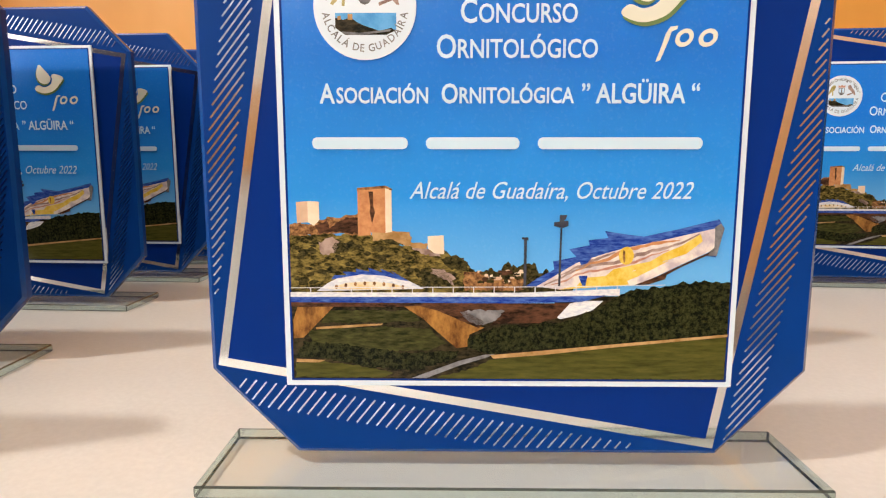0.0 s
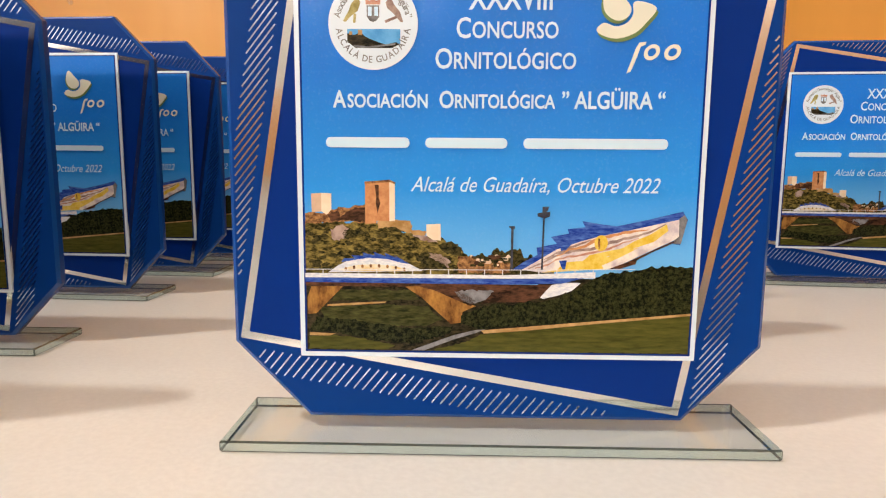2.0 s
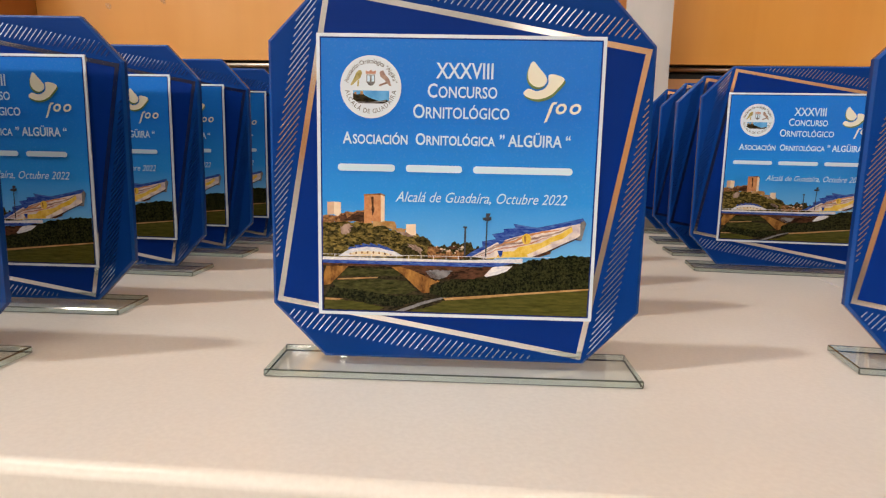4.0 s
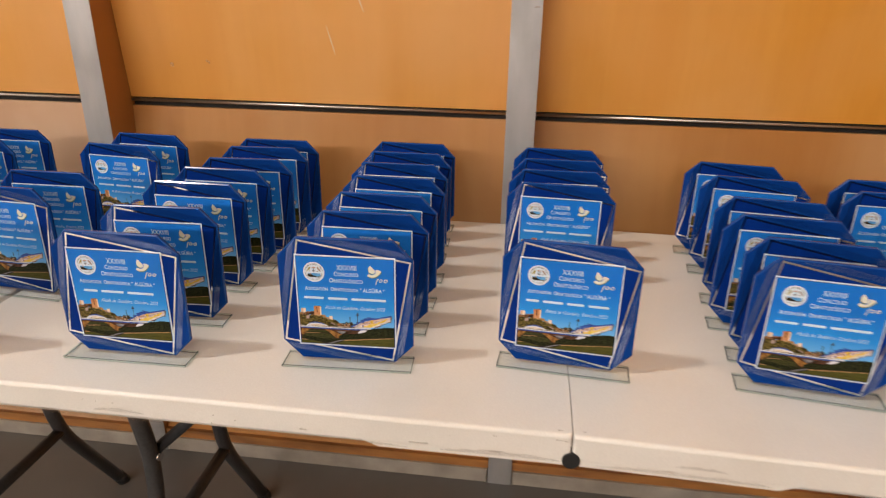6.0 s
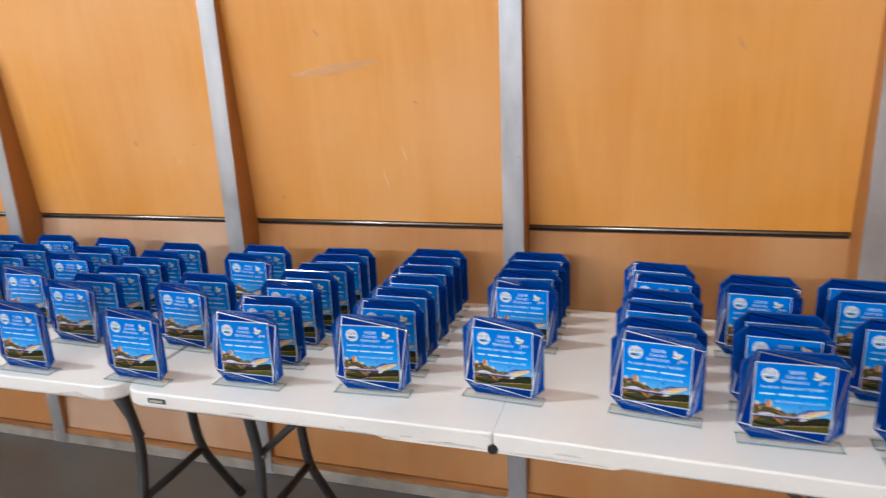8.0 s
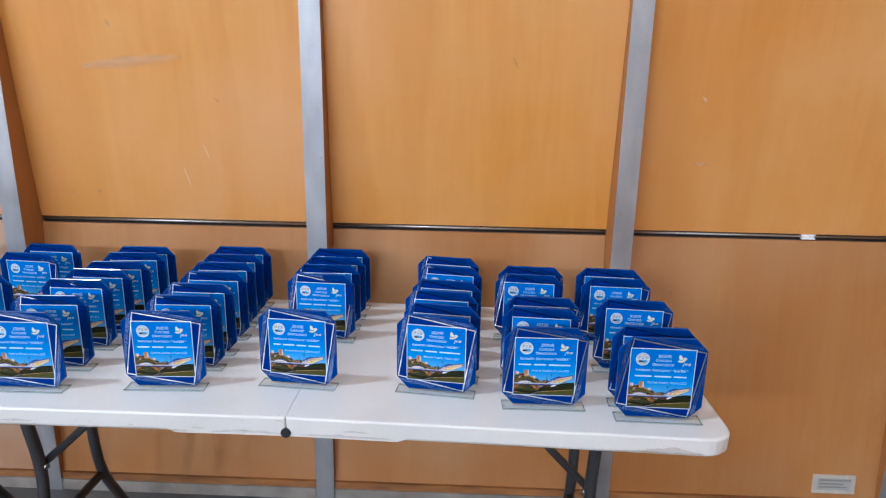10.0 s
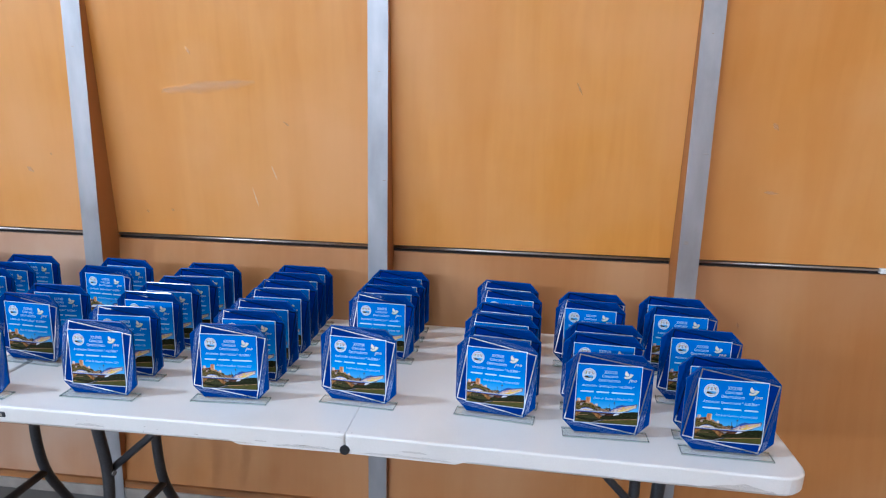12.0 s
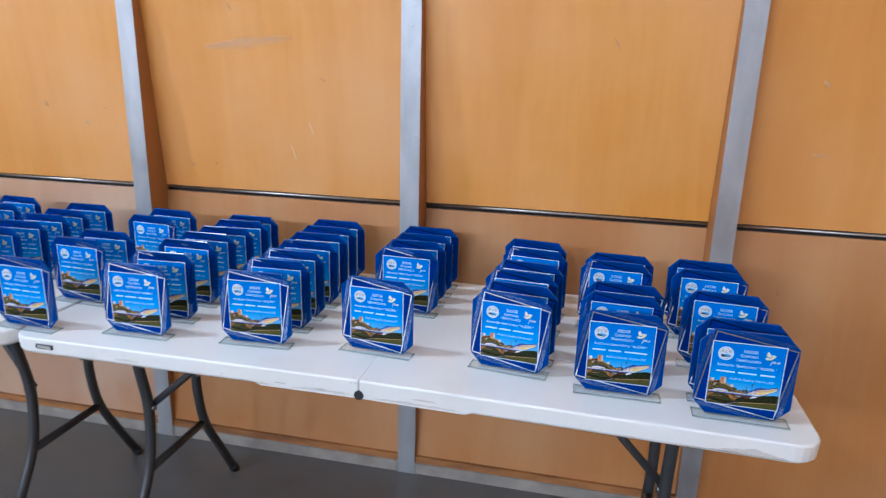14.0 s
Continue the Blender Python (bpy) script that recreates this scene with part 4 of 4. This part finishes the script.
    printed("castle_top", [[(0.167, 0.445), (0.228, 0.451), (0.243, 0.444), (0.243, 0.44), (0.228, 0.445), (0.167, 0.44)]], M_RAMPART, 8, panel)
    printed("stain", [[(0.192, 0.438), (0.202, 0.438), (0.202, 0.406), (0.206, 0.394), (0.199, 0.368), (0.194, 0.394), (0.196, 0.406)]], M_SOFFIT, 8, panel)
    printed("village_bank", [worn([(0.40, 0.22), (0.40, 0.262), (0.43, 0.262), (0.46, 0.248), (0.53, 0.246), (0.53, 0.22)])], M_RAMPART, 4, panel)
    for mat, n in ((M_PALESHADE, 7), (M_PALE, 9), (M_SOFFIT, 9), (M_BUSH, 7)):
        blocks = []
        for _ in range(n):
            u, v, w, h = random.uniform(0.425, 0.522), random.uniform(0.236, 0.262), random.uniform(0.006, 0.017), random.uniform(0.004, 0.009)
            blocks.append([(u, v), (u + w, v), (u + w, v + h * 0.8), (u + w * 0.4, v + h), (u, v + h * 0.8)])
        level = {"printed_shaded_stone": 5, "printed_pale_stone": 6, "printed_brown_soffit": 7, "printed_dark_scrub": 8}[mat.name]
        tagged(printed("village", blocks, mat, level, panel), kind="stuff")
    printed("ground", [rect(0.017, 0.983, 0.017, 0.19), rect(0.6, 0.74, 0.19, 0.208)], M_EARTH, 4, panel)
    printed("field", [worn(q) for q in ([(0.082, 0.146), (0.103, 0.175), (0.283, 0.175), (0.308, 0.15), (0.199, 0.147)],)], M_FIELD, 5, panel)
    printed("valley_scrub", [worn(q) for q in ([(0.049, 0.129), (0.224, 0.137), (0.325, 0.132), (0.358, 0.099), (0.325, 0.082), (0.157, 0.084), (0.065, 0.095)],)], M_FIELD, 5, panel)
    printed("valley_shade", [worn(q) for q in ([(0.04, 0.103), (0.141, 0.096), (0.266, 0.077), (0.391, 0.082), (0.383, 0.065), (0.283, 0.035), (0.182, 0.046), (0.074, 0.066), (0.024, 0.066)],)], M_HEDGE, 6, panel)
    printed("field_path", [[(0.07, 0.136), (0.174, 0.143), (0.22, 0.145), (0.216, 0.141), (0.141, 0.135), (0.07, 0.131)], [(0.024, 0.055), (0.024, 0.063), (0.09, 0.06), (0.074, 0.054)]], M_SAND, 7, panel)
    printed("near_lawn", [worn(q) for q in ([(0.325, 0.015), (0.425, 0.045), (0.458, 0.062), (0.575, 0.076), (0.742, 0.095), (0.984, 0.117), (0.984, 0.019)], [(0.022, 0.02), (0.022, 0.053), (0.09, 0.056), (0.207, 0.04), (0.241, 0.03), (0.216, 0.019)],)], M_LAWN, 7, panel)
    printed("soffit", [[(0.016, 0.193), (0.508, 0.192), (0.634, 0.192), (0.605, 0.158), (0.575, 0.151), (0.458, 0.158), (0.283, 0.183), (0.016, 0.183)], [(0.49, 0.177), (0.605, 0.177), (0.605, 0.158), (0.567, 0.147), (0.492, 0.146), (0.458, 0.141)]], M_SOFFIT, 7, panel)
    for arch in ([(0.02, 0.11), (0.02, 0.153), (0.03, 0.182), (0.111, 0.183), (0.074, 0.145), (0.042, 0.112)], [(0.266, 0.184), (0.301, 0.185), (0.358, 0.175), (0.408, 0.145), (0.446, 0.136), (0.412, 0.12), (0.408, 0.092), (0.383, 0.089), (0.349, 0.119), (0.308, 0.157)]):
        printed("bridge_arch", [arch], M_ARCH, 8, panel, "ochre bridge arch")
    printed("arch_shade", [[(0.301, 0.185), (0.391, 0.179), (0.446, 0.15), (0.433, 0.135), (0.391, 0.153), (0.341, 0.175)]], M_SOFFIT, 9, panel)
    printed("rock", [worn(q) for q in ([(0.39, 0.172), (0.433, 0.178), (0.49, 0.175), (0.471, 0.154), (0.437, 0.141), (0.408, 0.149)],)], M_GREYS, 9, panel)
    printed("bridge_foot", [[(0.606, 0.16), (0.634, 0.192), (0.659, 0.198), (0.707, 0.198), (0.684, 0.177), (0.65, 0.165), (0.613, 0.156)]], M_DECK, 8, panel)
    printed("hedge", [ragged(along((0.408, 0.107), (0.425, 0.124), (0.492, 0.14), (0.609, 0.151), (0.684, 0.173), (0.742, 0.212), (0.793, 0.225), (0.91, 0.24), (0.984, 0.238)), 0.408, 0.983, along((0.408, 0.091), (0.458, 0.075), (0.525, 0.084), (0.742, 0.096), (0.984, 0.121)), 90, 0.010, 5.0)], M_HEDGE, 9, panel, "dark clipped hedge")
    printed("lawn_edge", [[(0.458, 0.073), (0.575, 0.084), (0.742, 0.1), (0.984, 0.123), (0.984, 0.117), (0.742, 0.093), (0.575, 0.074), (0.467, 0.065)]], M_SAND, 10, panel)
    printed("pipe", [[(0.283, 0.019), (0.391, 0.06), (0.446, 0.074), (0.471, 0.076), (0.446, 0.066), (0.391, 0.049), (0.316, 0.019)]], M_GREYS, 10, panel)
    printed("back_crest", [[(0.107, 0.245), (0.114, 0.254), (0.141, 0.254), (0.132, 0.262), (0.162, 0.261), (0.162, 0.269), (0.191, 0.262), (0.189, 0.271), (0.22, 0.26), (0.216, 0.269), (0.249, 0.255), (0.239, 0.264), (0.279, 0.241), (0.258, 0.244), (0.224, 0.253), (0.174, 0.256), (0.128, 0.248)]], M_DRAGB, 9, panel)
    printed("arched_back", [[(0.074, 0.218), (0.099, 0.236), (0.132, 0.253), (0.174, 0.26), (0.224, 0.259), (0.266, 0.248), (0.312, 0.224)]], M_DECK, 8, panel)
    printed("back_glaze", [[(0.099, 0.224), (0.141, 0.237), (0.191, 0.24), (0.241, 0.236), (0.279, 0.226), (0.241, 0.223), (0.141, 0.222)]], M_DRAGPALE, 9, panel)
    tagged(printed("back_mosaic", [disc(0.118 + 0.021 * k, 0.228 + 0.008 * math.sin(0.45 * k), 0.0034, 8, 1.4) for k in range(8)], M_RAMPART, 10, panel), kind="stuff")

    def band(name, path, w, mat, level):
        """A wavering painted stripe along a line."""
        us = [path[0][0] + (path[-1][0] - path[0][0]) * k / 40 for k in range(41)]
        mid = along(*path)
        half = [w * (0.35 + 0.65 * math.sin(math.pi * k / 40)) * (1 + 0.6 * noise.noise((k * 0.35, w * 900, level))) for k in range(41)]
        mids = [mid(u) + 0.003 * noise.noise((u * 60, level, w)) for u in us]
        printed(name, [[(u, v + h) for u, v, h in zip(us, mids, half)] + [(u, v - h) for u, v, h in zip(us, mids, half)][::-1]], mat, level, panel)

    printed("dragon_crest", [[(0.535, 0.23), (0.562, 0.249), (0.597, 0.268), (0.594, 0.286), (0.644, 0.296), (0.629, 0.313), (0.673, 0.322), (0.67, 0.333), (0.713, 0.338), (0.705, 0.353), (0.75, 0.346), (0.79, 0.341), (0.867, 0.358), (0.95, 0.379), (0.963, 0.359), (0.947, 0.296), (0.928, 0.299), (0.946, 0.317), (0.942, 0.343), (0.882, 0.335), (0.803, 0.315), (0.708, 0.29), (0.644, 0.267), (0.591, 0.239), (0.57, 0.231)]], M_DRAGB, 8, panel)
    printed("dragon_head", [[(0.559, 0.23), (0.591, 0.249), (0.644, 0.282), (0.708, 0.304), (0.75, 0.316), (0.803, 0.327), (0.856, 0.339), (0.942, 0.359), (0.945, 0.314), (0.882, 0.284), (0.824, 0.255), (0.782, 0.235), (0.612, 0.223)]], M_DRAGP, 9, panel, "mosaic dragon head")
    printed("dragon_jaw", [[(0.607, 0.223), (0.647, 0.231), (0.663, 0.25), (0.71, 0.254), (0.726, 0.269), (0.766, 0.278), (0.806, 0.287), (0.835, 0.305), (0.872, 0.321), (0.912, 0.347), (0.917, 0.331), (0.882, 0.303), (0.835, 0.287), (0.808, 0.269), (0.771, 0.267), (0.753, 0.251), (0.761, 0.235), (0.713, 0.231)], [(0.74, 0.254), (0.782, 0.269), (0.83, 0.284), (0.848, 0.289), (0.824, 0.276), (0.782, 0.254), (0.75, 0.24)]], M_DRAGY, 10, panel)
    band("dragon_stripe", [(0.575, 0.233), (0.612, 0.249), (0.644, 0.267), (0.681, 0.279), (0.729, 0.283), (0.782, 0.302), (0.835, 0.316), (0.872, 0.327), (0.909, 0.347)], 0.0038, M_TAUPE, 10)
    band("dragon_stripe", [(0.644, 0.264), (0.676, 0.282), (0.713, 0.29), (0.74, 0.307), (0.777, 0.318), (0.824, 0.328), (0.867, 0.333)], 0.0040, M_STONE, 11)
    band("dragon_stripe", [(0.591, 0.233), (0.623, 0.244), (0.655, 0.261), (0.692, 0.266), (0.729, 0.274), (0.766, 0.283), (0.803, 0.298), (0.845, 0.312)], 0.0028, M_ROSE, 11)
    band("dragon_stripe", [(0.612, 0.256), (0.655, 0.277), (0.692, 0.293), (0.729, 0.306)], 0.0034, M_TAUPE, 11)
    printed("dragon_patch", [[(0.652, 0.287), (0.684, 0.301), (0.668, 0.282), (0.655, 0.278)], [(0.65, 0.254), (0.67, 0.255), (0.666, 0.232), (0.659, 0.232)]], M_DRAGB, 12, panel)
    printed("dragon_lip", [[(0.774, 0.234), (0.824, 0.254), (0.882, 0.283), (0.945, 0.313), (0.935, 0.303), (0.877, 0.276), (0.843, 0.257), (0.84, 0.247), (0.803, 0.235)]], M_SOFFIT, 10, panel)
    printed("dragon_snout", [[(0.942, 0.362), (0.954, 0.37), (0.962, 0.359), (0.949, 0.299), (0.93, 0.299), (0.933, 0.309), (0.943, 0.317)]], M_GREYS, 10, panel)
    printed("dragon_eye", [disc(0.753, 0.299, 0.0165, 20, 1.2)], M_DRAGY, 12, panel)
    printed("dragon_pupil", [[(0.746, 0.312), (0.75, 0.309), (0.751, 0.288), (0.748, 0.283), (0.745, 0.299)]], M_RAMPART, 13, panel)
    printed("deck", [[(0.016, 0.216), (0.525, 0.216), (0.742, 0.226), (0.742, 0.21), (0.525, 0.207), (0.016, 0.205)]], M_DECK, 12, panel, "white bridge deck")
    printed("deck_band", [[(0.016, 0.205), (0.525, 0.206), (0.717, 0.211), (0.659, 0.196), (0.508, 0.192), (0.016, 0.193)]], M_DRAGB, 12, panel)
    rails = [[(0.017, 0.2250), (0.62, 0.2290), (0.62, 0.2305), (0.017, 0.2265)], [(0.62, 0.2290), (0.84, 0.2335), (0.84, 0.2350), (0.62, 0.2305)]]
    rails += [rect(u, u + 0.002, 0.214, 0.2265 + 0.0055 * u) for u in (0.06 + 0.045 * k for k in range(16))]
    tagged(printed("railing", rails, M_DECK, 13, panel), kind="stuff")
    printed("printed_floodlight", [[(0.53, 0.23), (0.53, 0.335), (0.536, 0.335), (0.536, 0.23)], [(0.525, 0.335), (0.525, 0.339), (0.539, 0.339), (0.539, 0.332)]] + [[(0.606, 0.231), (0.608, 0.359), (0.612, 0.359), (0.611, 0.231)], [(0.594, 0.364), (0.594, 0.372), (0.625, 0.376), (0.625, 0.364), (0.612, 0.359)], [(0.606, 0.37), (0.606, 0.388), (0.622, 0.388), (0.619, 0.379), (0.612, 0.372)]], M_IRON, 13, panel)

    badge = printed("badge", [disc(0.191, 0.820, 0.107, 48)], M_BORDER, 12, panel, "round white club badge")
    cu_, cv_ = 0.191, 0.820
    at = lambda shape: [(cu_ + a, cv_ + b) for a, b in shape]
    printed("badge_sky", [at([(-0.062, -0.012), (0.065, -0.012), (0.065, -0.046), (0.045, -0.056), (-0.042, -0.056), (-0.062, -0.042)])], M_SKYPALE, 13, panel)
    printed("badge_hill", [at([(-0.062, -0.022), (-0.045, -0.026), (-0.030, -0.020), (-0.018, -0.030), (0.0, -0.038), (0.030, -0.048), (0.055, -0.042), (0.062, -0.048), (0.045, -0.056), (-0.042, -0.056), (-0.062, -0.042)])], M_EARTH, 14, panel)
    printed("badge_castle", [at(rect(-0.036, -0.026, -0.026, -0.014)), at(rect(-0.057, -0.050, -0.026, -0.018))], M_SAND, 15, panel)
    printed("badge_road", [at([(-0.050, -0.049), (-0.010, -0.052), (0.055, -0.044), (0.052, -0.049), (-0.010, -0.056), (-0.042, -0.055)])], M_GREYS, 15, panel)
    printed("badge_shield", [at([(-0.015, 0.042), (0.015, 0.042), (0.015, 0.016), (0.008, 0.007), (0.0, 0.004), (-0.008, 0.007), (-0.015, 0.016)])], M_GREYS, 13, panel)
    printed("badge_shield_field", [at(rect(-0.012, -0.003, 0.018, 0.039)), at(rect(0.003, 0.012, 0.018, 0.039))], M_PRINTW, 14, panel)
    printed("badge_crown", [at([(-0.017, 0.044), (-0.018, 0.056), (-0.008, 0.052), (0.0, 0.058), (0.008, 0.052), (0.018, 0.056), (0.017, 0.044)])], M_ROSE, 14, panel)
    printed("badge_bird", [at([(-0.034, 0.056), (-0.030, 0.048), (-0.036, 0.030), (-0.052, 0.018), (-0.066, 0.004), (-0.072, 0.006), (-0.058, 0.030), (-0.052, 0.046), (-0.042, 0.056)]),
                           at([(-0.046, 0.024), (-0.040, 0.022), (-0.042, 0.002), (-0.048, 0.002)])], M_OLIVE, 13, panel)
    printed("badge_bird", [at([(0.036, 0.056), (0.030, 0.048), (0.034, 0.036), (0.046, 0.026), (0.066, 0.004), (0.072, 0.004), (0.064, 0.028), (0.052, 0.042), (0.044, 0.056)]),
                           at([(0.028, 0.008), (0.064, 0.022), (0.066, 0.016), (0.030, 0.002)])], M_TAUPE, 13, panel)
    arc_text("badge_lettering", "ALCAL\u00c1 DE GUADA\u00cdRA", cu_, cv_, 0.0900, 0.0150, 187, 353, True, M_GREYS, panel)
    arc_text("badge_lettering", "Asociaci\u00f3n Ornitol\u00f3gica \u201cAlg\u00fcira\u201d", cu_, cv_, 0.0800, 0.0150, 170, 10, False, M_GREYS, panel)

    def curved(pts):
        """A closed outline rounded between its points."""
        out, n = [], len(pts)
        for k in range(n):
            p0, p1, p2, p3 = (Vector(pts[(k + d) % n]) for d in (-1, 0, 1, 2))
            for q in (0.0, 0.25, 0.5, 0.75):
                out.append(tuple(0.5 * ((2 * p1) + (p2 - p0) * q + (2 * p0 - 5 * p1 + 4 * p2 - p3) * q * q + (3 * p1 - p0 - 3 * p2 + p3) * q ** 3)))
        return out

    wing = curved([(0.750, 0.915), (0.735, 0.882), (0.738, 0.852), (0.755, 0.834), (0.777, 0.829), (0.796, 0.840), (0.800, 0.860), (0.776, 0.890)])
    body = curved([(0.721, 0.806), (0.738, 0.824), (0.766, 0.816), (0.792, 0.824), (0.806, 0.844), (0.806, 0.870), (0.830, 0.872), (0.861, 0.857), (0.838, 0.825), (0.814, 0.802), (0.779, 0.789), (0.748, 0.791)])
    printed("logo_shadow", [[(u + 0.004, v - 0.008) for u, v in body]], M_PGREEN, 12, panel)
    printed("logo_wing_shadow", [[(u - 0.004, v - 0.007) for u, v in wing]], M_PGREEN, 14, panel)
    printed("bird_logo", [body], M_PRINTC, 13, panel, "cream bird logo shape")
    printed("bird_wing", [wing], M_PRINTC, 15, panel)
    lean = lambda shape: [(u + 0.25 * (v - 0.757), v) for u, v in shape]
    printed("logo_stroke", [lean([(0.808, 0.708), (0.817, 0.712), (0.822, 0.745), (0.824, 0.770), (0.834, 0.774), (0.834, 0.781), (0.818, 0.779), (0.813, 0.765), (0.812, 0.745)])], M_PRINTC, 13, panel)
    for u, r, sq in ((0.854, 0.0185, 1.0), (0.903, 0.0195, 0.95)):
        out, hole = lean(disc(u, 0.757, r, 24, sq)), lean(disc(u, 0.757, r * 0.52, 24, sq))
        printed("logo_ring", [[out[k - 1], out[k], hole[k], hole[k - 1]] for k in range(24)], M_PRINTC, 13, panel)
    text_mesh("heading", [("XXXVIII", 1)], 0.052, 0.517, 0.880, 0.198, M_PRINTW, panel, thick=0.014)
    text_mesh("heading_line", [("C", 1), ("ONCURSO", 0.8)], 0.047, 0.511, 0.812, 0.242, M_PRINTW, panel, thick=0.014)
    text_mesh("heading_line", [("O", 1), ("RNITOL\u00d3GICO", 0.8)], 0.047, 0.508, 0.741, 0.336, M_PRINTW, panel, thick=0.014)
    split_words(text_mesh("club_line", [("A", 1), ("SOCIACI\u00d3N", 0.8), ("  O", 1), ("RNITOL\u00d3GICA", 0.8), (" \u201d ALG\u00dcIRA \u201c", 1)], 0.040, 0.492, 0.645, 0.80, M_PRINTW, panel, thick=0.02), 4)
    text_mesh("date_line", [("Alcal\u00e1 de Guada\u00edra, Octubre 2022", 1)], 0.036, 0.586, 0.441, 0.61, M_PRINTW, panel, shear=0.35, thick=0.002)
    return root, panel


NAMES = [name_bars(w) for w in ((0.205, 0.20, 0.35), (0.13, 0.20, 0.17, 0.20), (0.25, 0.25, 0.28), (0.21, 0.24, 0.26), (0.15, 0.24, 0.28), (0.26, 0.26, 0.20))]
first, first_panel = award_plaque()

PLACES = []  # x, y, turn; one line of the table after the other
PLACES += [(0.030, 0.290, 2.73), (0.034, 0.398, 0.8), (0.034, 0.490, -1), (0.034, 0.590, -0.8), (0.026, 0.683, 0.8), (0.023, 0.768, 0), (0.021, 0.854, -1)]
PLACES += [(0.328, 0.323, -4.66), (0.323, 0.597, -3.41), (0.323, 0.687, 0.8), (0.326, 0.768, 0), (0.327, 0.857, -2)]
PLACES += [(0.648, 0.310, -7.33), (0.657, 0.384, -8), (0.652, 0.482, -6), (0.662, 0.570, -7.5), (0.667, 0.699, -8.5), (0.660, 0.797, -8.5)]
PLACES += [(0.888, 0.259, 0.304), (0.890, 0.379, -4.3), (0.898, 0.458, -3.5), (0.885, 0.643, -5), (0.896, 0.719, -3.8)]
PLACES += [(1.127, 0.219, -1.43), (1.126, 0.280, -3.6), (1.124, 0.454, -4.7), (1.117, 0.629, -3.6), (1.117, 0.718, -5)]
PLACES += [(-0.279, 0.261, 0.789), (-0.279, 0.373, 2.61), (-0.287, 0.498, -0.394), (-0.281, 0.589, -0.59), (-0.269, 0.665, 3), (-0.269, 0.760, 3), (-0.268, 0.829, 1)]
PLACES += [(-0.564, 0.725, -5), (-0.559, 0.828, -3), (-0.573, 0.226, -2), (-0.580, 0.423, -4), (-0.564, 0.517, 0.5)]
PLACES += [(-0.876, 0.816, 0.4), (-0.879, 0.717, -3), (-0.893, 0.642, 1), (-0.891, 0.547, 3), (-0.899, 0.463, -1), (-0.927, 0.394, -2), (-0.917, 0.218, -1)]
PLACES += [(-1.194, 0.289, -2), (-1.201, 0.488, 0.5), (-1.184, 0.646, 1.5), (-1.166, 0.733, 0), (-1.186, 0.845, -3)]
PLACES += [(-1.462, 0.860, 3), (-1.449, 0.732, 0), (-1.453, 0.644, 0), (-1.494, 0.578, 0), (-1.478, 0.432, -1), (-1.464, 0.507, 0)]
PLACES += [(-2.026, 0.849, 0), (-1.995, 0.737, 1), (-2.080, 0.630, 0), (-2.090, 0.460, 0), (-2.070, 0.300, -1)]
PLACES += [(-1.729, 0.751, -1), (-1.689, 0.837, 0), (-1.757, 0.595, 1), (-1.810, 0.450, 0)]
plaques = [first] + [copy_thing(first, pose(x, y, TABLE_Z, 0, 0, turn)) for x, y, turn in PLACES[1:]]
first.matrix_basis = pose(PLACES[0][0], PLACES[0][1], TABLE_Z, 0, 0, PLACES[0][2])
for k, ob in enumerate(plaques):
    depth = PLACES[k][1]
    tagged(ob, "octagonal blue glass award plaque " + ("by the table's front edge" if depth < 0.33 else "at the table's back, before the panelling" if depth > 0.81 else "close behind another in its row"))
    panel = next(c for c in ob.children if c.name.startswith("photo_panel"))
    for word in NAMES[k % len(NAMES)]:
        new("name_bar", word).parent = panel
